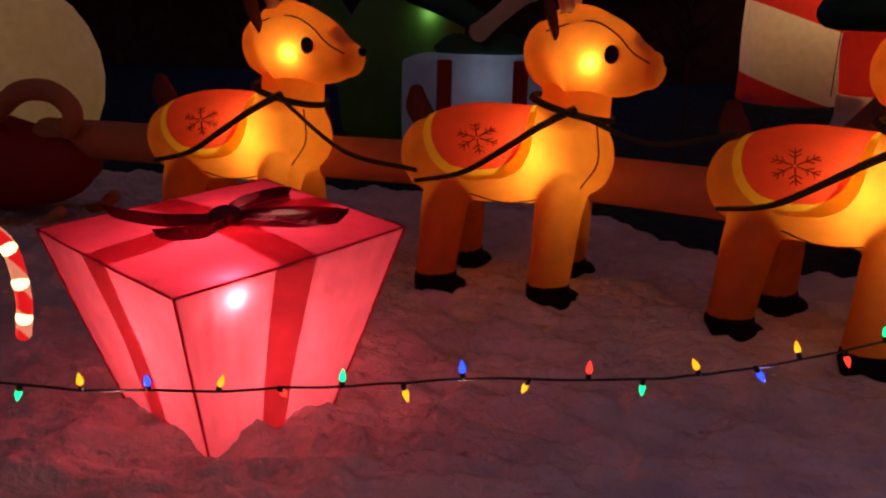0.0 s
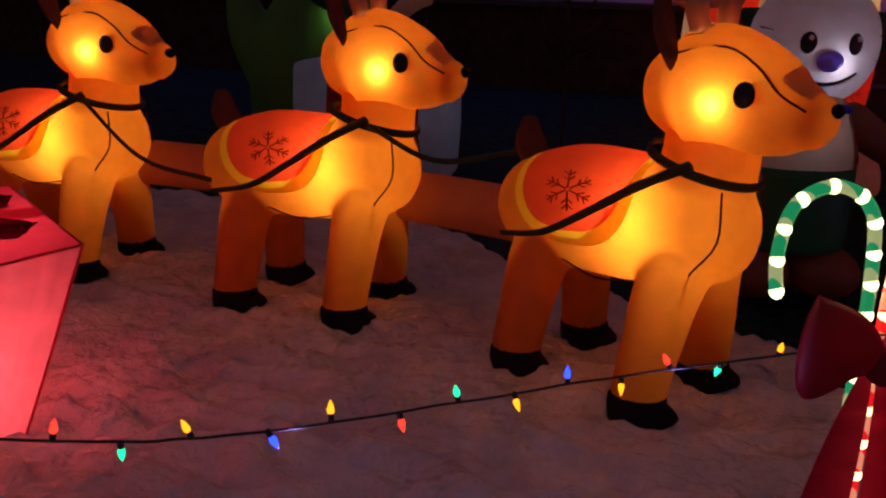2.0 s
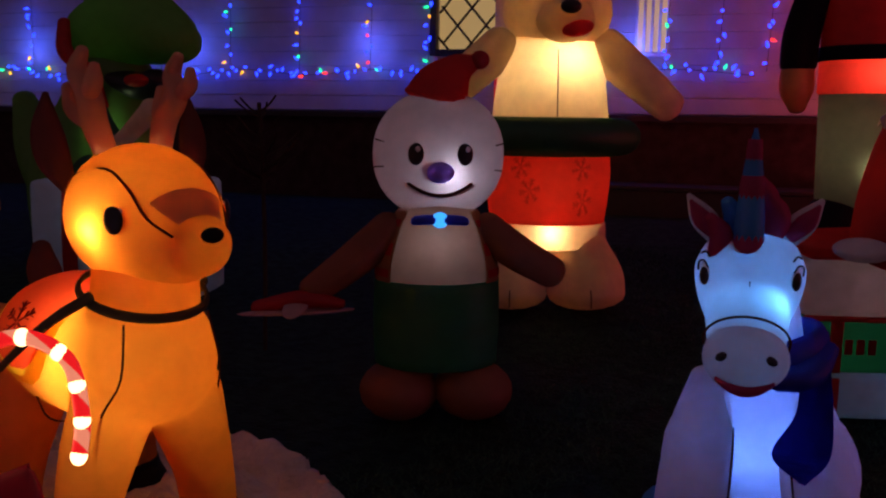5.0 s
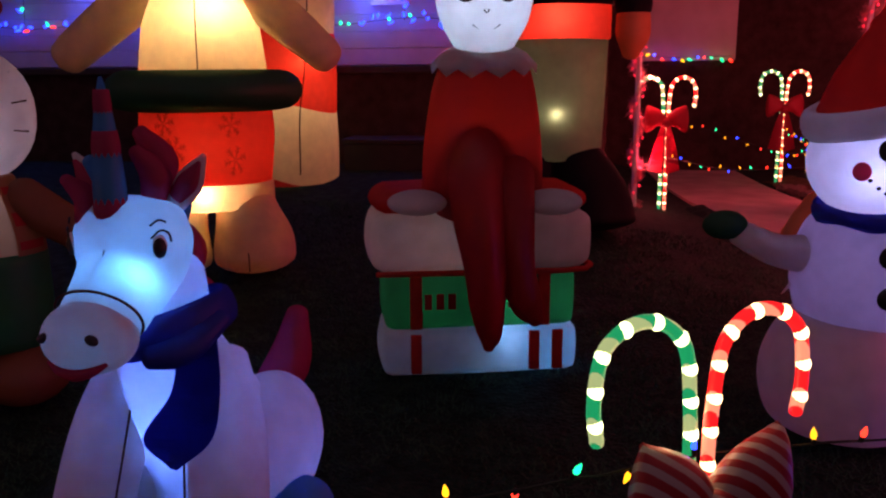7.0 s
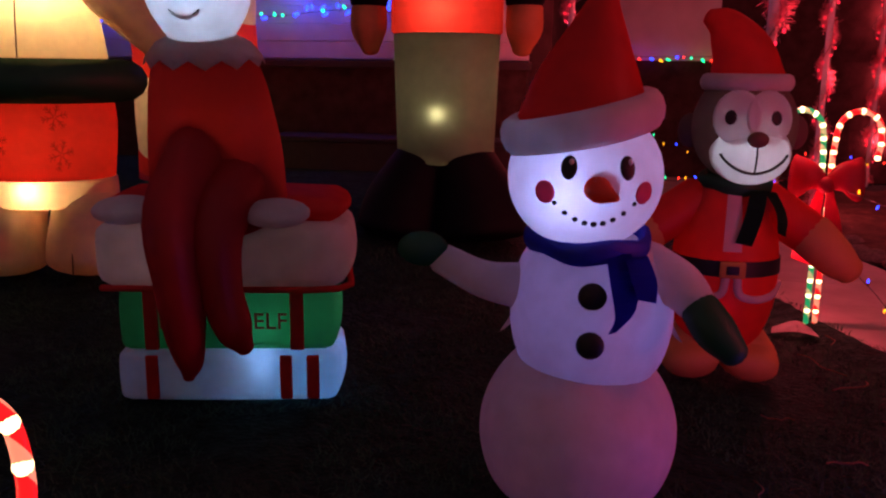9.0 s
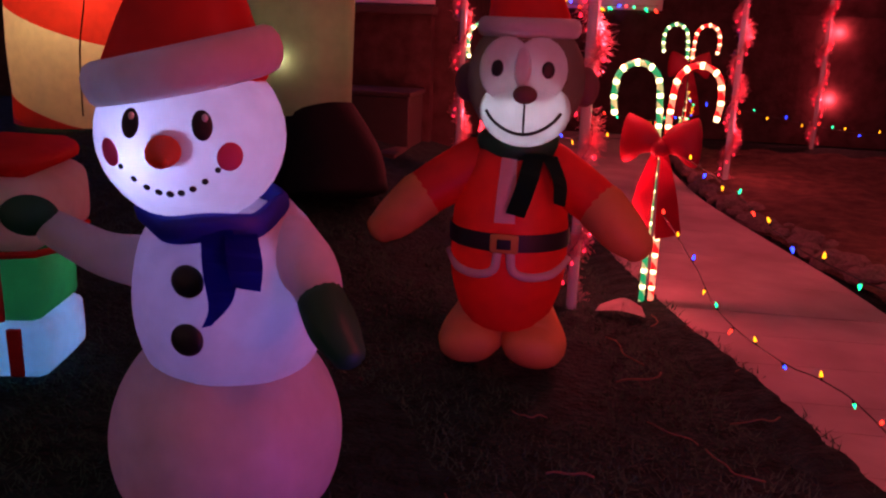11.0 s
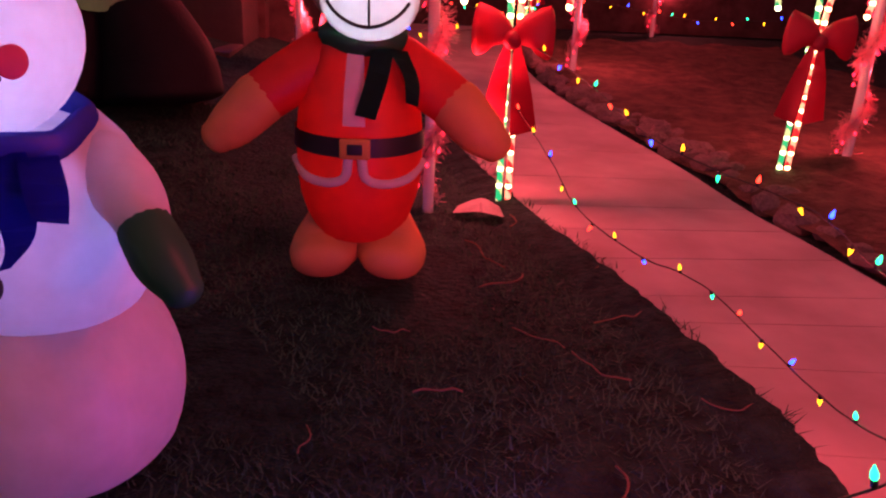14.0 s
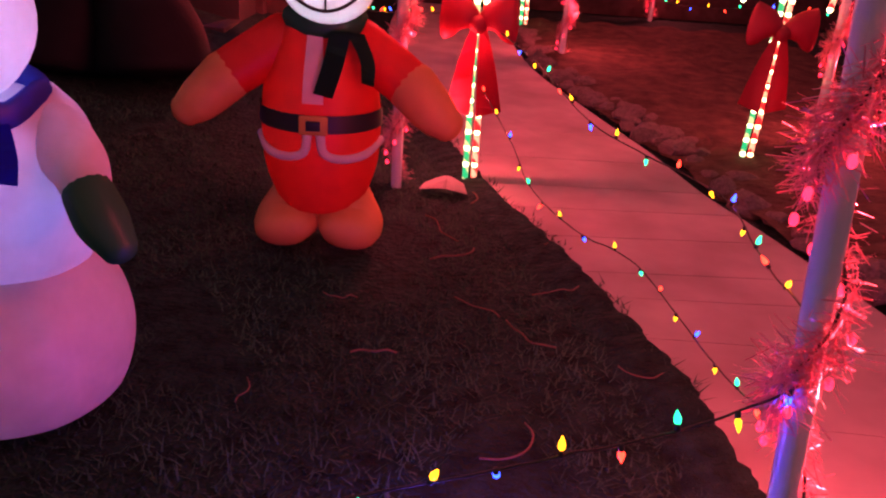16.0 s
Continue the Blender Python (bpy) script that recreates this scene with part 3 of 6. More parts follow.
# ---- reindeer team ----
def make_reindeer(m):
    deer = thing("reindeer", m, "glowing orange inflatable reindeer with red saddle blanket, foremost of three", "reindeer", "reindeer team")
    body_t = Tube([(-0.34, 0, 0.585, 0.17, 0.17), (-0.18, 0, 0.600, 0.20, 0.205), (0.03, 0, 0.605, 0.20, 0.20), (0.19, 0, 0.640, 0.17, 0.19)], 6)
    skin = [body_t.mesh(None, 28, 0.75), tube([(0.14, 0, 0.64, 0.15, 0.15), (0.175, 0, 0.82, 0.125, 0.13), (0.18, 0, 0.97, 0.12, 0.125)], 20)]
    feet = []
    for x, lean in ((-0.27, -0.01), (0.15, -0.01)):
        for sgn in (-1, 1):
            y = 0.15 * sgn
            skin.append(tube([(x + 0.02, 0.55 * y, 0.53, 0.11, 0.09), (x + 0.005, y * 0.80, 0.40, 0.10, 0.085), (x, y * 1.05, 0.25, 0.082, 0.078), (x + lean, y * 1.2, 0.10, 0.075, 0.075)], 16, dome=0.2, ref=(1, 0, 0)))
            feet.append((x + lean, y))

    def u_shape(s0, s1, amax):
        def f(v):
            q = 2 * v - 1
            w = (1 - abs(q) ** 3.2) ** 0.45 if abs(q) < 1 else 0.0
            mid, half = (s0 + s1) / 2, (s1 - s0) / 2
            return mid - half * w, mid + half * w, q * amax
        return f
    outer, inner = u_shape(0.0, 0.80, 1.95), u_shape(0.07, 0.735, 1.72)
    x0, x1 = body_t.at(0.02, 0).x, body_t.at(0.77, 0).x

    def under_blanket(p):
        if not x0 < p.x < x1 or p.z < 0.515:
            return False
        a = math.atan2(abs(p.y), p.z - 0.600)
        k = (p.x - x0) / (x1 - x0) * 2 - 1
        return a < 1.82 * (1 - abs(k) ** 3.0) ** 0.4
    part("body", cut(fuse(skin, 0.014), under_blanket), ORANGE, deer, "glowing orange body and legs")
    head_t = Tube([(0.08, 0, 1.045, 0.135, 0.14), (0.17, 0, 1.055, 0.185, 0.19), (0.29, 0, 1.035, 0.160, 0.165), (0.39, 0, 1.005, 0.115, 0.122), (0.465, 0, 0.995, 0.075, 0.078)], 6)
    head = part("head", cut(head_t.mesh(None, 32, 0.8), lambda p: min((p - Vector((0.15, s * 0.07, 1.23))).length for s in (-1, 1)) < 0.032), ORANGE, deer, "glowing orange head with the lamp shining through")
    # brown muzzle patch and seam lines
    part("muzzle", head_t.patch(lambda v: (0.70, 1.0, (v - 0.5) * 1.5), 8, 8, 0.004), TAN, head, "tan upper muzzle")
    part("nose", ball((0.520, 0, 1.03), (0.018, 0.028, 0.02)), HOOF, head, "black nose")
    for sgn in (-1, 1):
        pts = [head_t.at(s, sgn * a, 0.001) for s, a in ((0.05, 0.9), (0.2, 0.95), (0.38, 0.72), (0.55, 0.78), (0.75, 1.0), (1.0, 1.15))]
        part("seam", wire(pts, 0.0035, 5), SEAM, head)
        p = head_t.at(0.58, -sgn * -1.32, 0.0)
        e = part("eye", ball(p, (0.027, 0.012, 0.036), turn(0, 0, -22 * sgn * -1), 16, 10), BLACK, head, "black oval eye")
        part("glint", ball(p + Vector((0.008, 0.012 * sgn, 0.02)), (0.010, 0.006, 0.011), None, 10, 8), WHITEP, e)
        # ears: leaf-shaped
        part("ear", tube([(0.13, sgn * 0.150, 1.12, 0.018, 0.012), (0.115, sgn * 0.178, 1.20, 0.040, 0.018), (0.10, sgn * 0.185, 1.28, 0.036, 0.016), (0.09, sgn * 0.18, 1.37, 0.007, 0.006)], 12, ref=(1, 0, 0)), EAR, head, "brown pointed ear")
        ant = part("antler", tube([(0.15, sgn * 0.07, 1.22, 0.028), (0.14, sgn * 0.09, 1.30, 0.032), (0.165, sgn * 0.11, 1.37, 0.030), (0.13, sgn * 0.12, 1.43, 0.024), (0.165, sgn * 0.12, 1.48, 0.014)], 12, ends=(False, True)), ANTLER, head, "tan padded antler")
        part("tine", tube([(0.14, sgn * 0.09, 1.29, 0.024), (0.085, sgn * 0.11, 1.33, 0.026), (0.07, sgn * 0.12, 1.39, 0.015)], 10), ANTLER, ant)
        part("tine", tube([(0.16, sgn * 0.11, 1.36, 0.02), (0.215, sgn * 0.12, 1.40, 0.022), (0.225, sgn * 0.12, 1.44, 0.012)], 10), ANTLER, ant)
    head.matrix_basis = Matrix.Translation((0.135, 0, -0.022)) @ Matrix.Diagonal((0.88, 1.0, 1.0, 1.0)) @ Matrix.Translation((-0.14, 0, 0))
    part("tail", tube([(-0.36, 0, 0.69, 0.040), (-0.41, 0, 0.78, 0.048), (-0.42, 0, 0.86, 0.026)], 12), EAR, deer, "short dark brown tail")
    for x, y in feet:
        part("hoof", tube([(x, y * 1.2, 0.11, 0.077, 0.077), (x + 0.005, y * 1.21, 0.07, 0.083, 0.083), (x + 0.02, y * 1.22, 0.035, 0.088, 0.10), (x + 0.03, y * 1.22, 0.015, 0.085, 0.10)], 14, dome=0.1, ref=(1, 0, 0)), HOOF, deer, "black hoof")
    # saddle blanket: yellow border under red field

    bm = bmesh.new()
    loop = []
    for k in range(97):
        v = k / 48 if k <= 48 else (96 - k) / 48
        side = 0 if k <= 48 else 1
        o, n = outer(v), inner(v)
        loop.append((bm.verts.new(body_t.at(o[side], o[2], 0.006)), bm.verts.new(body_t.at(n[side], n[2], 0.010))))
    for p, q in zip(loop, loop[1:]):
        if (p[0].co - q[0].co).length > 1e-6 or (p[1].co - q[1].co).length > 1e-6:
            bm.faces.new((p[0], q[0], q[1], p[1]))
    trim = part("blanket_trim", bm, YELLOW, deer, "yellow blanket border")
    blanket = part("saddle_blanket", body_t.patch(inner, 48, 16, 0.010), BLANKET, deer, "red blanket with a snowflake print")
    for sgn in (-1, 1):
        flake(blanket, body_t.at, 0.42, sgn * 1.10, 0.30, 0.40, PRINT)
    # harness
    bm = bmesh.new()
    ring = [(0.165 + 0.145 * math.cos(a), 0.150 * math.sin(a), 0.815 - 0.045 * math.cos(a)) for a in np.linspace(0, 2 * math.pi, 25)]
    part("collar", tube([(*p, 0.006, 0.014) for p in ring], 8, 2, ends=(False, False)), STRAP, deer, "dark green collar strap")
    for sgn in (-1, 1):
        part("rein", tube([(0.20, sgn * 0.15, 0.83, 0.006, 0.015), (0.08, sgn * 0.19, 0.75, 0.006, 0.014), (-0.05, sgn * 0.222, 0.645, 0.006, 0.012), (-0.18, sgn * 0.225, 0.555, 0.006, 0.011), (-0.36, sgn * 0.18, 0.50, 0.005, 0.010)], 8, 4), STRAP, deer, "dark green rein")
        part("seam", wire([(0.27, sgn * 0.11, 0.76), (0.283, sgn * 0.13, 0.62), (0.235, sgn * 0.155, 0.52), (0.20, sgn * 0.16, 0.44)], 0.003, 5), SEAM, deer)
        part("seam", wire([(-0.17, sgn * 0.14, 0.455), (-0.03, sgn * 0.165, 0.433), (0.10, sgn * 0.14, 0.455)], 0.003, 5), SEAM, deer)
    lamp(deer, (0.235, -0.148, 1.01), 0.75, (1, 0.78, 0.42), 0.012)
    lamp(deer, (0.06, -0.10, 0.62), 1.9, WARM, 0.025)
    lamp(deer, (0.18, 0.03, 1.01), 0.8, WARM, 0.04)
    return deer


deer_first = make_reindeer(pose(2.01, 3.55, 0.02, 0, 0, -27))
deer_mid = copy_thing(deer_first, pose(0.80, 3.85, 0.02, 0, 0, -2))
deer_last = copy_thing(deer_first, pose(-0.46, 3.90, 0.02, 0, 0, 0))
for d in (deer_first, deer_mid, deer_last):
    d.scale = (1.13, 1.08, 0.965)
for d, lab in ((deer_mid, "middle of the three"), (deer_last, "rear of the three")):
    d["label"] = "glowing orange inflatable reindeer, " + lab + ", red saddle blanket"

link = thing("connecting_tube", pose(0, 0, 0), "brown-orange inflatable tube joining the reindeer and sleigh", "inflatable tube")
part("tube", tube([(-1.8, 4.12, 0.50, 0.10), (-0.45, 4.08, 0.50, 0.10), (0.8, 4.02, 0.50, 0.10), (1.93, 3.74, 0.50, 0.10)], 16, 8), TAN, link)
for a, b in (((-0.24, 3.74, 0.80), (0.40, 3.65, 0.55)), ((1.03, 3.68, 0.80), (1.60, 3.52, 0.78))):
    mid = ((a[0] + b[0]) / 2, (a[1] + b[1]) / 2 - 0.03, (a[2] + b[2]) / 2 - 0.07)
    part("rein", tube([(*a, 0.004, 0.010), (*mid, 0.004, 0.010), (*b, 0.004, 0.010)], 8, 6), STRAP, link, "dark green rein strap")

sleigh = thing("sleigh", pose(-2.02, 4.10, 0.0, 0, 0, -2), "dim red inflatable sleigh with a curled orange front", "sleigh")
part("body", tube([(-0.9, 0, 0.40, 0.30, 0.34), (-0.3, 0, 0.36, 0.30, 0.28), (0.2, 0, 0.34, 0.24, 0.20), (0.40, 0, 0.40, 0.16, 0.14)], 24), REDDARK, sleigh)
part("curl", tube([(0.0, -0.1, 0.62, 0.05), (0.18, -0.1, 0.74, 0.055), (0.38, -0.1, 0.75, 0.055), (0.50, -0.1, 0.66, 0.05), (0.46, -0.1, 0.56, 0.045), (0.40, -0.1, 0.58, 0.03)], 14, ref=(0, 1, 0)), TAN, sleigh, "orange curled sleigh front")
for y in (-0.2, 0.2):
    part("runner", tube([(-0.9, y, 0.05, 0.04), (0.2, y, 0.05, 0.04), (0.45, y, 0.16, 0.035)], 12), TAN, sleigh)

round_fig = thing("snow_figure", pose(-3.20, 5.45, 0.0), "large white rounded inflatable figure behind the sleigh", "inflatable")
part("body", ball((0, 0, 0.66), (0.62, 0.5, 0.68)), CREAM, round_fig)
part("button", decal((0, 0, 0.66), (0.62, 0.5, 0.68), 12, -20, 0.10, 0.10), BLACK, round_fig)
lamp(round_fig, (-0.2, 0, 0.8), 1.5, WARM, 0.04)

# ---- lit gift box ----
gift = thing("gift_box", pose(0, 0, 0), "glowing pink-red sheer gift box with ribbon and dark bow", "gift box")
TOP = [Vector(p) for p in ((-0.43, 2.49, 0.525), (0.335, 2.068, 0.53), (0.729, 2.576, 0.612), (0.054, 3.033, 0.61))]
BOT = [Vector(p) for p in ((-0.09, 2.40, 0.03), (0.313, 2.196, 0.03), (0.50, 2.55, 0.03), (0.16, 2.77, 0.03))]


def face_grid(a, b, c, d, n=10, sag=0.012, seed=0, off=0.0, u0=0.0, u1=1.0, v0=0.0, v1=1.0):
    """Sheer panel a-b along the top, d-c along the foot, with creases."""
    bm = bmesh.new()
    nrm = (b - a).cross(d - a).normalized()
    g = []
    for j in range(n + 1):
        row = []
        for i in range(n + 1):
            u, v = u0 + (u1 - u0) * i / n, v0 + (v1 - v0) * j / n
            p = a.lerp(b, u).lerp(d.lerp(c, u), v)
            k = math.sin(math.pi * u) * math.sin(math.pi * min(v * 1.0, 1))
            row.append(bm.verts.new(p + nrm * (off - sag * k * (1 + 0.8 * noise.noise((u * 7 + seed, v * 2.2, seed))) + (0.006 * noise.noise((u * 26 + seed, v * 2.5 + u * 3, seed + 3)) + 0.003 * noise.noise((u * 12, v * 22, seed + 8)) if n > 20 else 0.0))))
        g.append(row)
    for r, s in zip(g, g[1:]):
        for i in range(n):
            bm.faces.new((r[i], r[i + 1], s[i + 1], s[i]))
    return bm


for k in range(4):
    a, b, c, d = TOP[k], TOP[(k + 1) % 4], BOT[(k + 1) % 4], BOT[k]
    side = part("side_panel", face_grid(a, b, c, d, 40, -0.012, k), PINK, gift)
    part("ribbon", face_grid(a, b, c, d, 10, -0.012, k, -0.006, 0.40, 0.58), RIBBON, side, "dusty pink ribbon strip")
    for p, q, nm in ((a, b, "wire_edge"), (a, d, "wire_edge")):
        part(nm, wire([p, p.lerp(q, 0.5) + Vector((0, 0, -0.004)), q], 0.004, 6), PINKLID, gift)
lid = part("lid", face_grid(TOP[0], TOP[3], TOP[2], TOP[1], 14, 0.02, 9), PINKLID, gift)
part("ribbon", face_grid(TOP[0], TOP[3], TOP[2], TOP[1], 10, 0.02, 9, 0.004, 0.42, 0.58), RIBBON, lid)
part("ribbon", face_grid(TOP[0], TOP[3], TOP[2], TOP[1], 10, 0.02, 9, 0.005, 0, 1, 0.42, 0.58), RIBBON, lid)
cx = Vector((0.19, 2.55, 0.575))
for a, l in ((8, 0.34), (78, 0.28), (192, 0.35), (262, 0.27)):
    d, s = Vector((math.cos(radians(a)), math.sin(radians(a)), 0)), Vector((-math.sin(radians(a)), math.cos(radians(a)), 0))
    up = Vector((0, 0, 1))
    part("bow_loop", sheet([cx + s * 0.02, cx + d * l * 0.5 + s * 0.05 + up * 0.005, cx + d * l * 0.9 + s * 0.03 + up * 0.02, cx + d * l + up * 0.03],
                           [cx + s * 0.02 + up * 0.04, cx + d * l * 0.5 + s * 0.07 + up * 0.05, cx + d * l * 0.95 + s * 0.04 + up * 0.06, cx + d * l * 1.08 + up * 0.06]), DARKBOW, gift, "dark maroon bow loop")
    part("bow_loop", sheet([cx - s * 0.02, cx + d * l * 0.5 - s * 0.06 + up * 0.005, cx + d * l - s * 0.02 + up * 0.03],
                           [cx + s * 0.02 + up * 0.03, cx + d * l * 0.5 + s * 0.05 + up * 0.03, cx + d * l * 1.05 + s * 0.04 + up * 0.06]), DARKBOW, gift, "dark maroon bow loop")
part("bow_knot", ball(cx + Vector((0, 0, 0.03)), (0.05, 0.05, 0.03)), DARKBOW, gift)
lamp(gift, (0.405, 2.21, 0.50), 0.65, (1, 0.75, 0.62), 0.012)
lamp(gift, (0.22, 2.50, 0.36), 4.8, (1, 0.70, 0.55), 0.05)

# ---- present with green monster behind ----
box2 = thing("wrapped_present", pose(-0.03, 6.46, 0.02, 0, 0, 8) @ Matrix.Diagonal((1.08, 0.9, 0.92, 1)), "pale blue inflatable present with dark red ribbons", "present")
part("box", block((-0.50, -0.38, 0.02), (0.46, 0.38, 0.88), 0.04, bulge=0.04), BLUEGREY, box2)
for x in (-0.22, 0.26):
    part("ribbon", tube([(x, -0.425, 0.06, 0.05, 0.008), (x, -0.44, 0.45, 0.05, 0.008), (x, -0.40, 0.87, 0.05, 0.008)], 10, ref=(0, 1, 0)), REDDARK, box2, "dark red ribbon")
for sgn in (-1, 1):
    part("bow_loop", tube([(0.02, -0.2, 0.92, 0.03, 0.03), (sgn * 0.16, -0.2, 0.98, 0.05, 0.08), (sgn * 0.30, -0.2, 0.94, 0.02, 0.03)], 12), DKGREEN, box2, "dark green bow loop")
lamp(box2, (0.05, -0.2, 0.7), 0.5, (0.8, 0.85, 1.0), 0.05)

beast = thing("green_creature", pose(-0.66, 7.25, 0.10) @ Matrix.Diagonal((0.95, 0.95, 0.93, 1)), "dim green inflatable creature with an open mouth and scarf", "inflatable")
part("body", tube([(-0.35, 0.1, 0.15, 0.55, 0.5), (-0.3, 0.05, 0.7, 0.58, 0.5), (-0.15, 0, 1.2, 0.42, 0.38), (0.0, -0.05, 1.6, 0.28, 0.26)], 28, ref=(0, 1, 0)), LEAFGREEN, beast)
part("tail", tube([(-0.6, 0.2, 0.5, 0.4, 0.4), (-1.0, 0.2, 0.9, 0.22, 0.22), (-1.15, 0.2, 1.35, 0.10, 0.10)], 20), LEAFGREEN, beast)
bh = part("head", tube([(-0.15, -0.05, 1.85, 0.28, 0.30), (0.2, -0.1, 1.95, 0.32, 0.33), (0.52, -0.15, 1.86, 0.27, 0.24), (0.68, -0.2, 1.80, 0.18, 0.16)], 24), LEAFGREEN, beast)
part("mouth", tube([(0.1, -0.15, 1.52, 0.16, 0.08), (0.35, -0.2, 1.46, 0.20, 0.11), (0.5, -0.25, 1.52, 0.14, 0.08)], 18), BLACK, bh, "dark open mouth")
part("tongue", ball((0.42, -0.40, 1.50), (0.10, 0.07, 0.05)), RED, bh, "red tongue")
part("scarf", tube([(-0.28, -0.30, 1.95, 0.05, 0.05), (-0.2, -0.40, 1.72, 0.06, 0.05), (0.02, -0.42, 1.55, 0.06, 0.05), (0.12, -0.42, 1.30, 0.05, 0.04)], 12), RED, beast, "red and white scarf")
part("bone", tube([(0.66, -1.05, 0.97, 0.075), (0.80, -1.08, 1.08, 0.06), (0.97, -1.10, 1.22, 0.07), (1.04, -1.10, 1.27, 0.09)], 16), CREAM, beast, "cream padded bone")
part("arm", tube([(-0.1, -0.3, 1.3, 0.13), (0.35, -0.75, 1.16, 0.10), (0.68, -1.02, 1.02, 0.08)], 14), DKGREEN, beast)
lamp(beast, (0.10, -0.38, 1.10), 0.35, (0.8, 1.0, 0.5), 0.02)
lamp(beast, (0.1, -0.05, 1.9), 0.09, (0.7, 1.0, 0.5), 0.05)

# ---- gingerbread figure ----
ging = thing("gingerbread_figure", pose(2.55, 4.98, 0, 0, 0, 19) @ Matrix.Diagonal((1.0, 1.0, 0.955, 1)), "inflatable gingerbread figure with red hat, vest and green shorts", "inflatable")
C, R = (0, 0, 1.170), (0.276, 0.19, 0.278)
gh = part("head", ball(C, R, None, 32, 18, power=0.92), BISCUIT, ging, "round pale face lit from inside")
for u in (-21, 21):
    eye(gh, C, R, u, 2, 0.034, 0.047)
part("nose", decal(C, R, 0, -14, 0.055, 0.045, 0.0, 0.03), LILAC, gh, "lilac oval nose")
smile(gh, C, R, -30, 30, -36, 12, 0.009, mat=SEAM)
# dark lines drawn round the rim for the shade in its puckers
for k in range(14):
    a = 2 * math.pi * k / 14 + 0.2
    part("crease", wire([(C[0] + 0.270 * math.cos(a), -0.06, C[2] + 0.268 * math.sin(a)), (C[0] + 0.232 * math.cos(a), -0.11, C[2] + 0.232 * math.sin(a))], 0.004, 5, 2), SEAM, gh)
# chest coloured lighter than the brown sides to show the lit middle
gt = part("torso", tube([(0, 0, 0.50, 0.26, 0.19), (0, 0, 0.70, 0.25, 0.19), (0, 0, 0.86, 0.20, 0.16), (0, 0, 0.95, 0.15, 0.13)], 24, ref=(0, 1, 0)), GINGER_LIT, ging, "gingerbread chest coloured paler as if lit")
T = Tube([(0, 0, 0.62, 0.262, 0.197), (0, 0, 0.72, 0.252, 0.19), (0, 0, 0.86, 0.205, 0.165), (0, 0, 0.93, 0.165, 0.14)], 5, (0, 1, 0))
for s0, s1 in ((0.85, 2.5), (-2.5, -0.85)):
    vest = part("vest", T.patch(lambda v, s0=s0, s1=s1: (0.0, 1.0, math.pi + s0 + (s1 - s0) * v), 12, 10, 0.004), BROWN, gt, "brown striped vest")
    for k in range(3):
        part("stripe", T.patch(lambda v, s0=s0, s1=s1, k=k: (0.08 + 0.3 * k, 0.20 + 0.3 * k, math.pi + (s0 if s0 > 0 else s1) + 0.05 * (1 if s0 > 0 else -1) + v * 0.55 * (1 if s0 > 0 else -1)), 6, 3, 0.007), REDDARK, vest)
part("shorts", tube([(0, 0, 0.24, 0.265, 0.20), (0, 0, 0.42, 0.272, 0.205), (0, 0, 0.62, 0.268, 0.20)], 24, dome=0.1, ref=(0, 1, 0)), GREEN, ging, "dark green shorts")
for sgn in (-1, 1):
    part("foot", ball((sgn * 0.16, -0.06, 0.12), (0.17, 0.2, 0.13)), BROWN, ging, "brown rounded foot")
part("arm", tube([(-0.20, -0.02, 0.84, 0.085), (-0.36, -0.06, 0.70, 0.08), (-0.52, -0.10, 0.58, 0.065)], 14), BROWN, ging)
part("arm", tube([(0.20, -0.02, 0.84, 0.085), (0.34, -0.05, 0.74, 0.08), (0.48, -0.08, 0.66, 0.07)], 14), BROWN, ging)
for sgn in (-1, 1):
    part("bow_tie", tube([(0.0, -0.17, 0.905, 0.03, 0.02), (sgn * 0.05, -0.19, 0.905, 0.040, 0.022), (sgn * 0.095, -0.175, 0.90, 0.050, 0.02)], 10), NAVY, ging, "blue bow tie")
# the knot emits by itself, standing in for lamp light shining through
part("tie_knot", ball((0, -0.20, 0.905), (0.034, 0.02, 0.034)), glow("blue_glowing_knot", (0.05, 0.42, 1.0), 1.1), ging, "blue knot, glowing itself for the lamp behind it")
part("hat", tube([(0, 0, 1.41, 0.15, 0.12), (0.02, 0, 1.47, 0.12, 0.10), (0.08, 0, 1.54, 0.07, 0.06), (0.15, 0, 1.575, 0.03, 0.03)], 16, dome=0.3, ref=(0, 1, 0)), RED, ging, "small red pointed hat")
part("pompom", ball((0.165, -0.01, 1.58), 0.04), REDDARK, ging)
plane_toy = part("toy_plane", tube([(-0.74, -0.14, 0.51, 0.05, 0.035), (-0.55, -0.14, 0.55, 0.05, 0.04), (-0.40, -0.14, 0.53, 0.03, 0.02)], 12), REDDARK, ging, "small red toy plane with pale wings")
part("wing", ball((-0.58, -0.18, 0.53), (0.05, 0.22, 0.014)), BISCUIT, plane_toy)
part("wing", ball((-0.58, -0.16, 0.50), (0.24, 0.05, 0.012), turn(0, 0, 12)), BISCUIT, plane_toy)
lamp(ging, (0.04, -0.13, 1.10), 0.46, (0.62, 0.74, 1.0), 0.012)
lamp(ging, (0, -0.06, 0.78), 0.38, (0.6, 0.74, 1.0), 0.03)

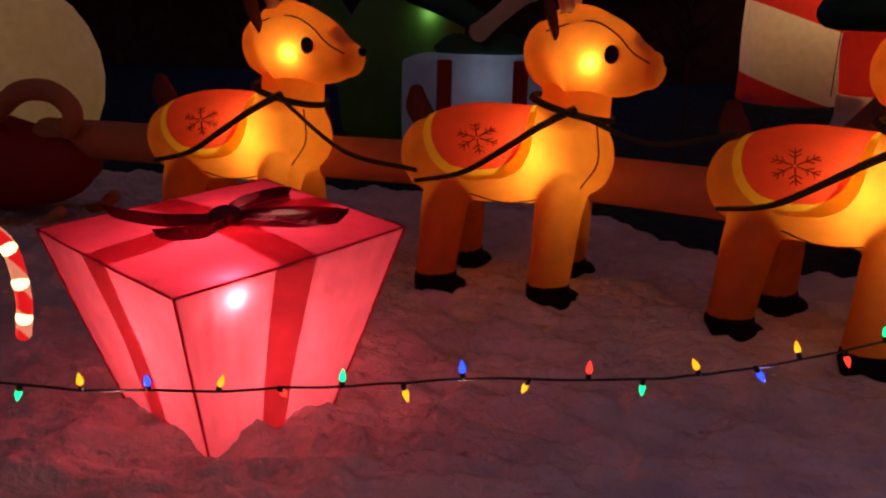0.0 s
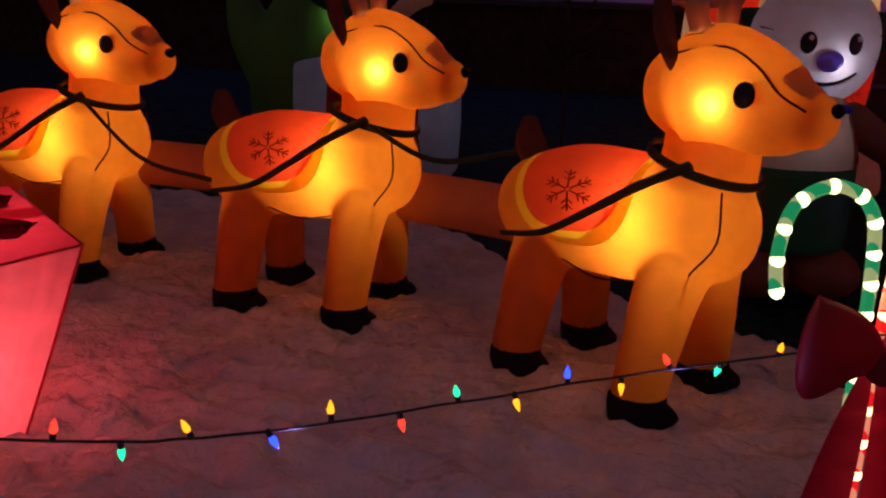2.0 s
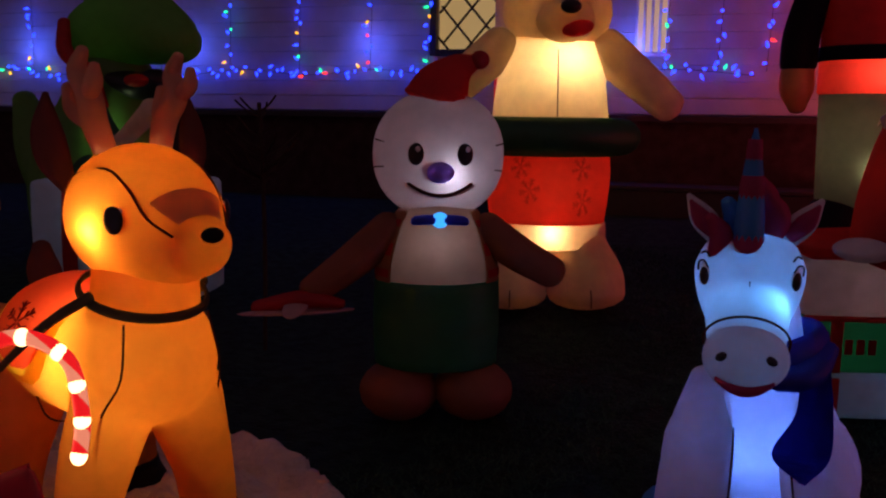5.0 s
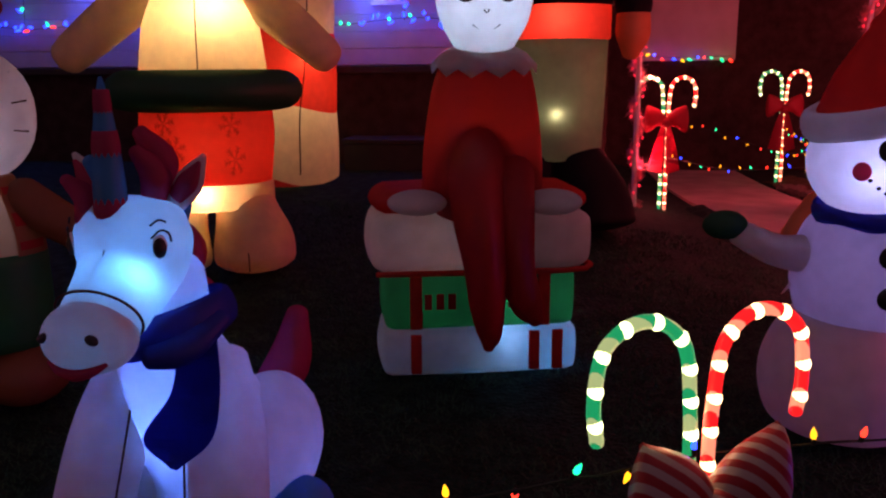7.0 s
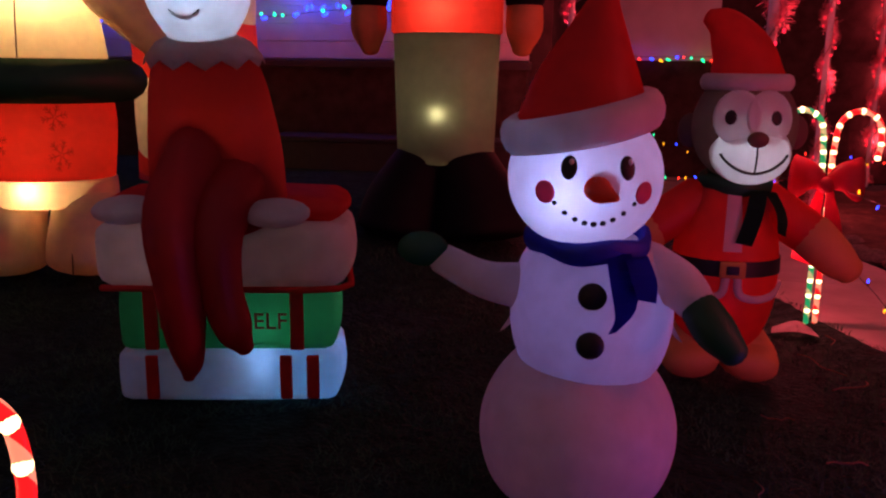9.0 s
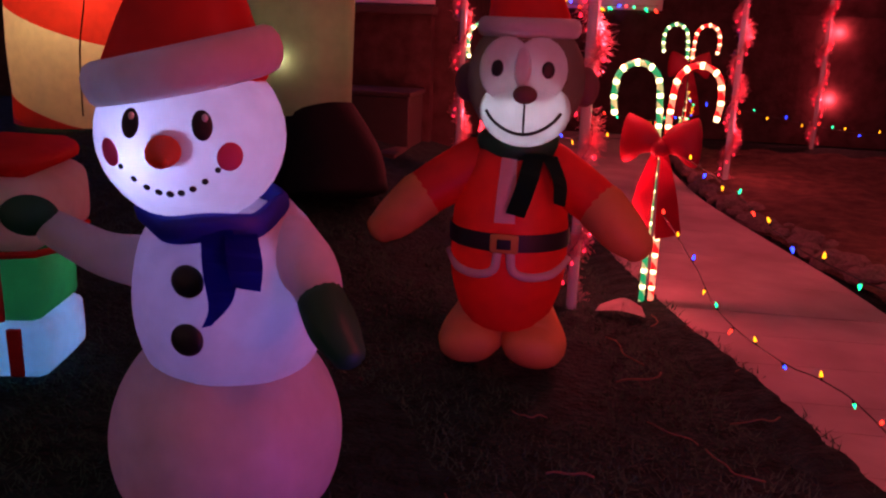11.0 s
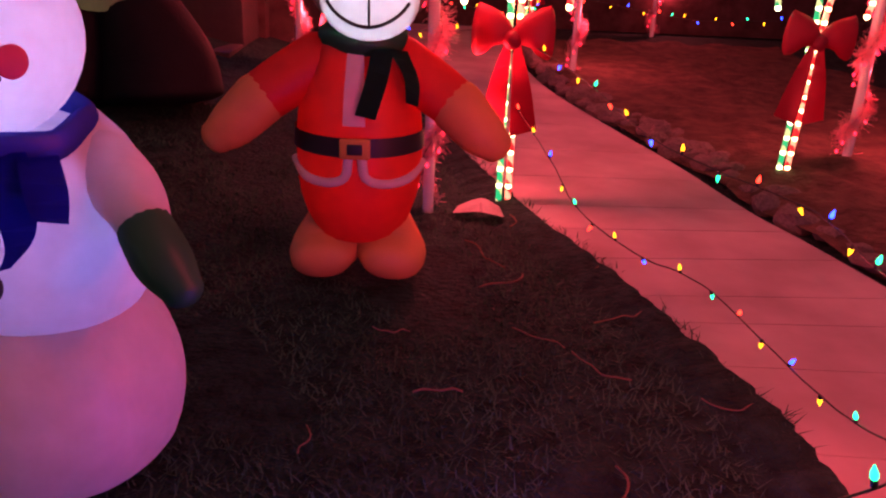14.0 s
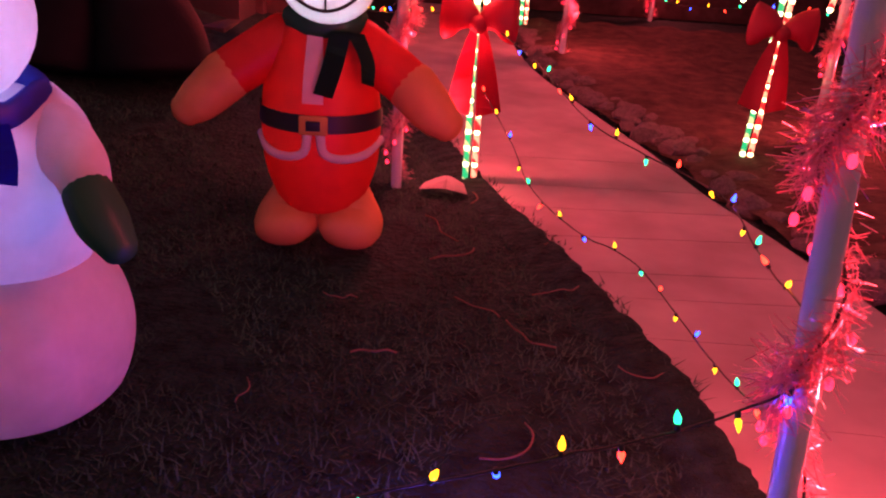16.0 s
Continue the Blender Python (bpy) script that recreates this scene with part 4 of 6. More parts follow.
# ---- bear in red shorts ----
bear = thing("polar_bear_figure", pose(2.72, 6.88, 0.0, 0, 0, 17) @ Matrix.Diagonal((0.93, 0.96, 0.93, 1)), "tall cream inflatable bear in red shorts with a dark ring", "inflatable")
for sgn in (-1, 1):
    part("foot", tube([(sgn * 0.265, -0.12, 0.19, 0.262, 0.30), (sgn * 0.26, -0.10, 0.30, 0.255, 0.29), (sgn * 0.225, -0.04, 0.46, 0.205, 0.24), (sgn * 0.20, -0.01, 0.55, 0.19, 0.22)], 24, dome=0.42, ref=(0, 1, 0)), CREAM, bear, "cream padded foot")
    part("seam", wire([(sgn * 0.265 - 0.02, -0.425, 0.16), (sgn * 0.26 - 0.02, -0.40, 0.28), (sgn * 0.225 - 0.02, -0.285, 0.46)], 0.004, 5), SEAM, bear)
    part("arm", tube([(sgn * 0.34, -0.02, 1.83, 0.15, 0.14), (sgn * 0.58, -0.08, 1.62, 0.14, 0.13), (sgn * 0.76, -0.12, 1.46, 0.11, 0.11)], 18), CREAM, bear, "cream arm hanging outwards")
part("cuff", tube([(0, 0, 0.52, 0.40, 0.30), (0, 0, 0.60, 0.405, 0.305), (0, 0, 0.67, 0.40, 0.30)], 28, dome=0.1, ref=(0, 1, 0)), CREAM, bear, "cream shorts cuff")
ST = Tube([(0, 0, 0.67, 0.39, 0.29), (0, 0, 0.85, 0.41, 0.31), (0, 0, 1.00, 0.42, 0.32), (0, 0, 1.14, 0.41, 0.31)], 5, (0, 1, 0))
shorts = part("shorts", ST.mesh(None, 28, 0.1), RED, bear, "red shorts with faint snowflakes")
for s, a in ((0.45, 2.75), (0.78, 3.55), (0.3, 3.6), (0.8, 2.6)):
    flake(shorts, ST.at, s, a, 0.17, 1.1, PRINT)
part("swim_ring", tube([(0.47 * math.sin(a), 0.37 * math.cos(a), 1.25, 0.14, 0.125) for a in np.linspace(0, 2 * math.pi, 21)], 14, 3, ends=(False, False)), DKGREEN, bear, "dark green ring round the waist")
part("torso", tube([(0, 0, 1.30, 0.40, 0.30), (0, 0, 1.55, 0.37, 0.28), (0, 0, 1.80, 0.33, 0.25), (0, 0, 1.95, 0.24, 0.20)], 28, ref=(0, 1, 0)), CREAM, bear)
part("seam", wire([(0, -0.315, 1.38), (0, -0.295, 1.6), (0, -0.26, 1.8)], 0.004, 5), SEAM, bear)
C, R = (0.02, -0.03, 2.06), (0.36, 0.28, 0.29)
bhd = part("head", ball(C, R, None, 28, 16), CREAM, bear)
part("snout", ball((0.04, -0.26, 1.98), (0.19, 0.13, 0.14)), CREAM, bhd)
part("nose", ball((0.05, -0.39, 2.05), (0.065, 0.03, 0.045)), BLACK, bhd, "black nose")
part("mouth", ball((0.10, -0.375, 1.92), (0.10, 0.03, 0.05), turn(0, -12, 0)), RED, bhd, "red open mouth")
for u in (-18, 20):
    eye(bhd, C, R, u, 20, 0.03, 0.035)
for sgn in (-1, 1):
    part("ear", ball((0.02 + sgn * 0.27, 0.0, 2.30), (0.10, 0.06, 0.10)), CREAM, bhd)
part("hat", tube([(0.0, 0, 2.30, 0.25, 0.20), (0.02, 0, 2.46, 0.18, 0.15), (0.1, 0, 2.61, 0.06, 0.06)], 20, ref=(0, 1, 0)), RED, bear, "red hat")
lamp(bear, (-0.01, -0.24, 0.62), 1.2, WARM, 0.02)
lamp(bear, (0.06, -0.10, 1.74), 4.0, WARM, 0.04)
lamp(bear, (0, -0.05, 0.9), 1.2, WARM, 0.04)
lamp(bear, (0.02, -0.06, 2.05), 1.3, WARM, 0.05)

# ---- striped column ----
col = thing("striped_column", pose(2.31, 9.45, 0), "thick inflatable column in slanting red and cream bands", "inflatable")
EDGES = (-0.4, 0.40, 1.08, 1.76, 2.44, 3.1)
for k, (z0, z1) in enumerate(zip(EDGES, EDGES[1:])):
    bm = bmesh.new()
    rings = []
    for j in range(7):
        z = z0 + (z1 - z0) * j / 6
        r = 0.51 * (1 + 0.02 * math.sin(j / 6 * math.pi)) * (1.0 if z < 2.4 else 1 - 0.35 * (z - 2.4) ** 2)
        rings.append([bm.verts.new((r * math.cos(a), r * math.sin(a), max(0.30, z - 0.18 * math.cos(a)))) for a in np.linspace(0, 2 * math.pi, 41)[:-1]])
    for p, q in zip(rings, rings[1:]):
        for i in range(40):
            if (p[i].co - q[i].co).length > 1e-5 or (p[(i + 1) % 40].co - q[(i + 1) % 40].co).length > 1e-5:
                bm.faces.new((p[i], p[(i + 1) % 40], q[(i + 1) % 40], q[i]))
    part("band", bm, CREAM if k % 2 else RED, col, "cream band" if k % 2 else "red band")
part("seam", wire([(0.518 * math.cos(a), 0.518 * math.sin(a), z) for a, z in ((-0.95, 0.4), (-0.92, 0.9), (-0.80, 1.3), (-0.72, 1.8), (-0.70, 2.3))], 0.006, 5), SEAM, col)
lamp(col, (0.30, -0.32, 1.35), 0.9, WARM, 0.03)
lamp(col, (0.10, -0.1, 1.2), 3.2, WARM, 0.05)

# ---- seated elf doll on stacked boxes ----
stack = thing("gift_stack", pose(4.42, 5.70, 0, 0, 0, 14), "stack of inflatable presents, white lid over green and white boxes", "present")
b1 = part("white_box", block((-0.41, -0.24, 0.0), (0.41, 0.12, 0.20), 0.03, bulge=0.025), WHITE, stack, "white box with red stripes")
for x in (0.20, 0.30, -0.30):
    part("stripe", block((x, -0.272, 0.02), (x + 0.045, -0.255, 0.19), 0.004), RED, b1)
b2 = part("green_box", block((-0.40, -0.23, 0.20), (0.40, 0.11, 0.45), 0.03, bulge=0.02), GREEN, stack, "green box with lettering")
for x in (0.24, -0.30):
    part("stripe", block((x, -0.258, 0.21), (x + 0.05, -0.24, 0.445), 0.004), RED, b2)
part("white_lid", block((-0.45, -0.29, 0.46), (0.45, 0.16, 0.70), 0.05, bulge=0.03), WHITE, stack, "white lid cushion")
part("red_lid_top", block((-0.43, -0.27, 0.70), (0.43, 0.15, 0.785), 0.04, bulge=0.03), RED, stack, "red top of the lid")
part("piping", tube([(x, y, 0.46, 0.012) for x, y in ((-0.43, -0.29), (0, -0.31), (0.43, -0.29), (0.45, -0.05), (0.43, 0.15))], 8, 3), RED, stack)
txt = bpy.data.curves.new("lettering", "FONT")
txt.body, txt.size, txt.extrude, txt.align_x = "SHELF", 0.088, 0.002, "RIGHT"
tmp = bpy.data.objects.new("tmp", txt)
scene.collection.objects.link(tmp)
bpy.context.view_layer.update()
me = bpy.data.meshes.new_from_object(tmp.evaluated_get(bpy.context.evaluated_depsgraph_get()))
bpy.data.objects.remove(tmp)
me.materials.clear()
me.materials.append(REDDARK)
tx = new("lettering", me)
tx.parent = b2
tx.matrix_basis = pose(0.232, -0.262, 0.295, 90, 0, 0)
tagged(tx, "dark red printed word")
for k, x in enumerate((-0.24, -0.19, -0.14)):
    part("lettering_bar", block((x, -0.262, 0.295), (x + 0.03, -0.254, 0.36)), REDDARK, b2, smooth=False)
lamp(stack, (0.12, -0.20, 0.14), 0.12, (0.25, 0.50, 1.0), 0.02)
lamp(stack, (0.14, -0.19, 0.30), 0.06, (0.6, 0.85, 0.9), 0.02)
lamp(stack, (0.30, -0.05, 0.34), 0.14, (0.6, 0.9, 0.9), 0.02)
lamp(stack, (0.30, -0.06, 0.11), 0.32, (0.08, 0.40, 1.0), 0.03)

# lid lamp added to brighten the stack, in place of light from the canes
lamp(stack, (-0.15, -0.12, 0.60), 0.10, (1.0, 0.62, 0.62), 0.03)
lamp(stack, (-0.22, -0.10, 0.32), 0.06, (0.7, 0.9, 0.8), 0.03)

elf = thing("elf_doll", pose(4.47, 5.53, 0.0, 7, 0, 8), "seated inflatable elf doll in a red suit on presents", "doll")
bm = tube([(0, 0.02, 0.80, 0.245, 0.19), (0, 0.02, 0.98, 0.235, 0.18), (0, 0, 1.18, 0.205, 0.155), (0, -0.01, 1.29, 0.175, 0.125)], 28, ref=(0, 1, 0))
me_body = part("suit", bm, REDDARK, elf, "deep red suit")
part("leg", tube([(-0.02, -0.08, 0.89, 0.21, 0.12), (-0.03, -0.31, 0.80, 0.175, 0.10), (-0.01, -0.39, 0.63, 0.12, 0.08), (0.0, -0.42, 0.47, 0.082, 0.065), (0.01, -0.43, 0.36, 0.046, 0.045), (0.005, -0.44, 0.31, 0.02, 0.02)], 20, ref=(0, 1, 0)), REDDARK, elf, "red crossed leg ending in a pointed shoe")
part("leg", tube([(0.09, -0.08, 0.87, 0.12, 0.11), (0.09, -0.30, 0.78, 0.11, 0.09), (0.11, -0.36, 0.60, 0.085, 0.07), (0.15, -0.38, 0.46, 0.07, 0.06), (0.185, -0.39, 0.40, 0.035, 0.03)], 20, ref=(0, 1, 0)), REDDARK, elf, "red crossed leg ending in a pointed shoe")
for sgn in (-1, 1):
    part("mitten", ball((sgn * 0.26, -0.18, 0.80), (0.115, 0.10, 0.045)), WHITE, elf, "white mitten resting on the lid")
bm = bmesh.new()
rings = []
for r, z, d in ((0.10, 1.375, 0.0), (0.16, 1.345, 0.0), (0.205, 1.29, 0.022)):
    rings.append([bm.verts.new((r * math.cos(a), r * 0.76 * math.sin(a) - 0.012, z - (d if k % 2 else -d * 0.4))) for k, a in enumerate(np.linspace(0, 2 * math.pi, 25)[:-1])])
for p, q in zip(rings, rings[1:]):
    for k in range(24):
        bm.faces.new((p[k], q[k], q[(k + 1) % 24], p[(k + 1) % 24]))
bmesh.ops.solidify(bm, geom=list(bm.faces), thickness=0.01)
part("collar", bm, WHITE, elf, "pointed white collar")
part("head", tube([(0, -0.02, 1.36, 0.11, 0.10), (0, -0.02, 1.46, 0.165, 0.15), (0, -0.02, 1.58, 0.185, 0.165), (0, 0, 1.72, 0.15, 0.14)], 24, ref=(0, 1, 0)), WHITE, elf, "round white doll head lit from inside")
C, R = (0, -0.02, 1.56), (0.185, 0.165, 0.2)
for u in (-24, 24):
    e = eye(elf, C, R, u, 3, 0.040, 0.034)
    part("iris", decal(C, R, u + 1, 1, 0.022, 0.022, 0.006), EAR, e, "brown iris")
    part("brow", wire([on_ball(C, R, u - 9, 18), on_ball(C, R, u, 22), on_ball(C, R, u + 9, 18)], 0.004, 5), BLACK, elf)
smile(elf, C, R, -17, 17, -37, 7, 0.006)
part("nose", wire([on_ball(C, R, -3, -14), on_ball(C, R, 0, -17), on_ball(C, R, 3, -14)], 0.004, 5), BLACK, elf)
part("hat", tube([(0, 0, 1.68, 0.175, 0.165), (0.02, 0.02, 1.82, 0.13, 0.12), (0.08, 0.04, 1.98, 0.05, 0.05)], 18, ref=(0, 1, 0)), RED, elf, "red pointed hat")
lamp(elf, (0.0, -0.05, 1.53), 0.62, (0.50, 0.74, 1.0), 0.03)
lamp(elf, (0.0, 0.0, 1.05), 0.25, WARM, 0.05)

# ---- toy soldier ----
sol = thing("toy_soldier", pose(4.77, 8.10, 0.10) @ Matrix.Diagonal((1.04, 0.95, 0.935, 1)), "large inflatable toy soldier with grey trousers and red jacket", "inflatable")
for sgn in (-1, 1):
    part("boot", tube([(sgn * 0.25, -0.08, 0.10, 0.30, 0.40), (sgn * 0.22, -0.04, 0.30, 0.28, 0.36), (sgn * 0.12, 0, 0.60, 0.20, 0.29)], 24, dome=0.2, ref=(0, 1, 0)), HOOF, sol, "black rounded boot")
part("trousers", tube([(0, 0, 0.60, 0.305, 0.29), (0, 0, 0.95, 0.315, 0.30), (0, 0, 1.46, 0.33, 0.31)], 28, dome=0.1, ref=(0, 1, 0)), GREY, sol, "olive grey trousers")
part("jacket", tube([(0, 0, 1.47, 0.345, 0.32), (0, 0, 1.75, 0.345, 0.32), (0, 0, 2.2, 0.33, 0.30), (0, 0, 2.4, 0.2, 0.2)], 28, dome=0.2, ref=(0, 1, 0)), RED, sol, "red jacket")
part("belt", tube([(0, 0, 1.70, 0.355, 0.33), (0, 0, 1.80, 0.355, 0.33)], 28, 3, dome=0.05, ref=(0, 1, 0)), HOOF, sol, "black belt")
for sgn in (-1, 1):
    part("sleeve", tube([(sgn * 0.40, -0.02, 2.2, 0.12), (sgn * 0.47, -0.05, 1.9, 0.12), (sgn * 0.48, -0.06, 1.68, 0.12)], 14, ref=(0, 1, 0)), HOOF, sol, "black sleeve")
    part("glove", tube([(sgn * 0.48, -0.06, 1.62, 0.11), (sgn * 0.48, -0.07, 1.48, 0.11), (sgn * 0.47, -0.07, 1.36, 0.06)], 14, ref=(0, 1, 0)), TAN, sol, "orange glove")
part("face", ball((0, -0.02, 2.58), (0.22, 0.2, 0.24)), CREAM, sol)
part("tall_hat", tube([(0, 0, 2.72, 0.24, 0.22), (0, 0, 3.05, 0.26, 0.24)], 24, dome=0.3, ref=(0, 1, 0)), HOOF, sol)
lamp(sol, (0.0, -0.262, 0.93), 0.35, (1, 0.9, 0.55), 0.012)
lamp(sol, (0, -0.20, 1.60), 2.4, (1, 0.7, 0.5), 0.02)
lamp(sol, (0, 0, 1.2), 0.5, (1, 0.9, 0.55), 0.05)

# ---- unicorn ----
uni = thing("unicorn_figure", pose(3.78, 4.12, 0.01, 0, 0, 4), "seated white inflatable unicorn glowing blue with a navy scarf", "inflatable")
part("body", tube([(0.02, 0.10, 0.14, 0.21, 0.2), (0.02, 0.05, 0.30, 0.20, 0.19), (0.0, -0.04, 0.48, 0.16, 0.16), (0.0, -0.07, 0.62, 0.12, 0.12), (0.0, -0.05, 0.74, 0.10, 0.10)], 28, ref=(0, 1, 0)), WHITE, uni, "white chest glowing bright blue")
for sgn in (-1, 1):
    part("front_leg", tube([(sgn * 0.115, -0.02, 0.52, 0.065, 0.12), (sgn * 0.15, -0.10, 0.36, 0.095, 0.125), (sgn * 0.175, -0.18, 0.20, 0.10, 0.11), (sgn * 0.19, -0.23, 0.07, 0.095, 0.095)], 18, dome=0.4, ref=(0, 1, 0)), WHITE, uni, "white foreleg with a seam")
    part("seam", wire([(sgn * 0.07, -0.125, 0.50), (sgn * 0.075, -0.20, 0.36), (sgn * 0.09, -0.265, 0.20), (sgn * 0.105, -0.30, 0.08)], 0.003, 5), SEAM, uni)
    part("haunch", ball((0.05 + sgn * 0.14, 0.14, 0.20), (0.155, 0.25, 0.20)), WHITE, uni)
    part("front_hoof", tube([(sgn * 0.19, -0.235, 0.075, 0.10, 0.10), (sgn * 0.195, -0.24, 0.02, 0.105, 0.105)], 16, 3, dome=0.1, ref=(0, 1, 0)), SKY, uni, "light blue hoof")
    part("back_hoof", ball((0.05 + sgn * 0.27, -0.02, 0.085), (0.09, 0.095, 0.08)), SKY, uni, "light blue hoof")
hd = part("head", cut(fuse([tube([(0, -0.10, 0.69, 0.10, 0.09), (0, -0.07, 0.77, 0.135, 0.12), (0, -0.06, 0.85, 0.148, 0.13), (0, -0.05, 0.90, 0.130, 0.115)], 22, dome=0.45, ref=(0, 1, 0)), tube([(0, -0.08, 0.79, 0.12, 0.11), (0, -0.18, 0.71, 0.105, 0.10), (0, -0.25, 0.675, 0.098, 0.085)], 20)], 0.012, 3), lambda p: (p - Vector((0, -0.30, 0.655))).length < 0.088), WHITE, uni, "white head glowing blue")
MC, MR = (0, -0.275, 0.655), (0.108, 0.105, 0.088)
muz = part("muzzle", ball(MC, MR, turn(-20, 0, 0), 26, 16), WHITE, hd, "pale rounded muzzle with a seam round it")
part("muzzle_seam", wire([(0.108 * math.sin(a), -0.235 - 0.045 * math.cos(a), 0.69 + 0.075 * math.cos(a)) for a in np.linspace(-2.2, 2.2, 15)], 0.0035, 5, 2), SEAM, muz, "seam round the muzzle")
part("lip", tube([(*(on_ball(MC, MR, u, v) + Vector((0, 0.006, 0))), r, r * 0.8) for u, v, r in ((-46, -30, 0.008), (-26, -42, 0.017), (0, -48, 0.021), (26, -42, 0.017), (46, -30, 0.008))], 10), MAGENTA, muz, "pink lower lip")
part("brow_seam", wire([(0.0, -0.10, 0.945), (0.0, -0.175, 0.86), (0.0, -0.22, 0.79), (0.0, -0.265, 0.745)], 0.003, 5), SEAM, hd)
for sgn in (-1, 1):
    part("nostril", ball(on_ball(MC, MR, sgn * 34, 14), (0.016, 0.012, 0.011), turn(0, sgn * 30, 0)), BLACK, muz)
    p = Vector((sgn * 0.116, -0.142, 0.845))
    tw = turn(0, 0, -sgn * 40)
    out = Vector((sgn * 0.77, -0.64, 0))
    e = part("eye", ball(p, (0.009, 0.019, 0.027), tw), WHITEP, hd, "white eye with a black pupil")
    part("iris", ball(p + out * 0.005 + Vector((-sgn * 0.003, 0, -0.004)), (0.009, 0.017, 0.026), tw), BLACK, e)
    part("pupil", ball(p + out * 0.008 + Vector((-sgn * 0.003, 0, -0.004)), (0.009, 0.010, 0.015), tw), BLACK, e)
    along = Vector((sgn * 0.64, 0.77, 0))
    part("lash", wire([p + along * 0.028 + Vector((0, 0, 0.008)), p + along * 0.020 + Vector((0, 0, 0.030)) + out * 0.006, p + Vector((0, 0, 0.038)) + out * 0.006, p - along * 0.022 + Vector((0, 0, 0.022)) + out * 0.008], 0.0028, 5, 3), BLACK, e)
    part("brow", wire([p + along * 0.018 + Vector((0, 0, 0.055)), p + Vector((0, 0, 0.062)), p - along * 0.022 + Vector((0, 0, 0.052)) + out * 0.004], 0.0028, 5, 3), BLACK, e)
    part("ear", tube([(sgn * 0.09, 0.0, 0.93, 0.030, 0.02), (sgn * 0.135, -0.005, 0.985, 0.036, 0.02), (sgn * 0.175, -0.01, 1.045, 0.008, 0.008)], 12, ref=(0, 1, 0)), WHITE, hd)
    part("inner_ear", tube([(sgn * 0.10, -0.018, 0.945, 0.022, 0.012), (sgn * 0.138, -0.024, 0.985, 0.027, 0.014), (sgn * 0.168, -0.022, 1.03, 0.006, 0.006)], 10, ref=(0, 1, 0)), MAGENTA, hd, "pink inner ear")
part("horn", lathe([(0.030, -0.03), (0.040, 0.01), (0.038, 0.07), (0.03, 0.16), (0.018, 0.25), (0.004, 0.31)], 14, (-0.01, -0.13, 0.93)), SKY, hd, "blue horn with magenta bands")
for k, (r0, z0) in enumerate(((0.041, 0.0), (0.033, 0.14), (0.021, 0.235))):
    part("horn_band", tube([(-0.01, -0.13, 0.93 + z0 - 0.02, r0 * 0.98), (-0.01, -0.13, 0.93 + z0 + 0.012, r0), (-0.01, -0.13, 0.93 + z0 + 0.045, r0 * 0.86)], 14, 3, dome=0.05, ref=(0, 1, 0)), MAGENTA, hd, "magenta horn band")
for x, y, z, s, mt in ((-0.05, -0.08, 0.98, 0.06, SKY), (-0.09, -0.12, 0.95, 0.05, MAGENTA), (0.05, -0.04, 1.0, 0.06, MAGENTA), (0.02, 0.04, 1.03, 0.07, MAGENTA), (0.0, 0.12, 0.92, 0.08, SKY), (0.02, 0.15, 0.78, 0.08, MAGENTA), (0.05, 0.18, 0.62, 0.08, MAGENTA)):
    part("mane_lock", tube([(x, y, z - s, s * 0.5), (x + 0.01, y, z, s * 0.65), (x - 0.02, y - 0.03, z + s, s * 0.3)], 10, ref=(0, 1, 0)), mt, hd, "tuft of mane")
hd.matrix_basis = Matrix.Translation((-0.05, -0.10, 0.81)) @ Matrix.Rotation(radians(-7), 4, "Z") @ Matrix.Translation((0, 0.05, -0.80))
part("tail", tube([(0.10, 0.30, 0.2, 0.06), (0.20, 0.36, 0.36, 0.07), (0.235, 0.37, 0.52, 0.035)], 12), MAGENTA, uni, "magenta tail")
part("scarf", tube([(0.145 * math.sin(a) + 0.012, 0.14 * math.cos(a) - 0.07, 0.625 + 0.045 * math.sin(a), 0.022, 0.05) for a in np.linspace(0, 2 * math.pi, 19)], 10, 2, ends=(False, False)), NAVY, uni, "navy scarf")
part("scarf_fold", tube([(0.02, -0.225, 0.585, 0.05, 0.03), (0.09, -0.20, 0.60, 0.065, 0.04), (0.15, -0.12, 0.65, 0.05, 0.03)], 12), NAVY, uni, "gathered scarf fold")
part("scarf_end", sheet([(0.08, -0.215, 0.60), (0.07, -0.25, 0.50), (0.01, -0.29, 0.40), (0.08, -0.31, 0.335)], [(0.165, -0.17, 0.62), (0.175, -0.20, 0.50), (0.165, -0.25, 0.385), (0.095, -0.31, 0.33)], 0.012), NAVY, uni, "kite-shaped hanging scarf end")
lamp(uni, (-0.01, -0.225, 0.775), 0.30, (0.10, 0.42, 1.0), 0.02)
lamp(uni, (0.0, -0.02, 0.40), 1.5, (0.11, 0.24, 1.0), 0.04)
lamp(uni, (-0.05, -0.06, 0.80), 0.45, (0.08, 0.34, 1.0), 0.03)
lamp(uni, (0.2, 0.1, 0.12), 0.5, (0.12, 0.24, 1.0), 0.03)

# ---- snowman ----
sn = thing("snowman", pose(5.83, 5.07, 0, 0.5, 0, 2), "white inflatable snowman with red hat, blue scarf and green mittens", "snowman")
part("lower_ball", lathe([tuple(q) for q in smooth_line([(0.16, 0.0), (0.245, 0.04), (0.285, 0.13), (0.292, 0.23), (0.265, 0.33), (0.215, 0.41), (0.17, 0.45)], 4)], 56, (-0.025, 0, 0), lobes=8, depth=0.012), WHITE, sn)
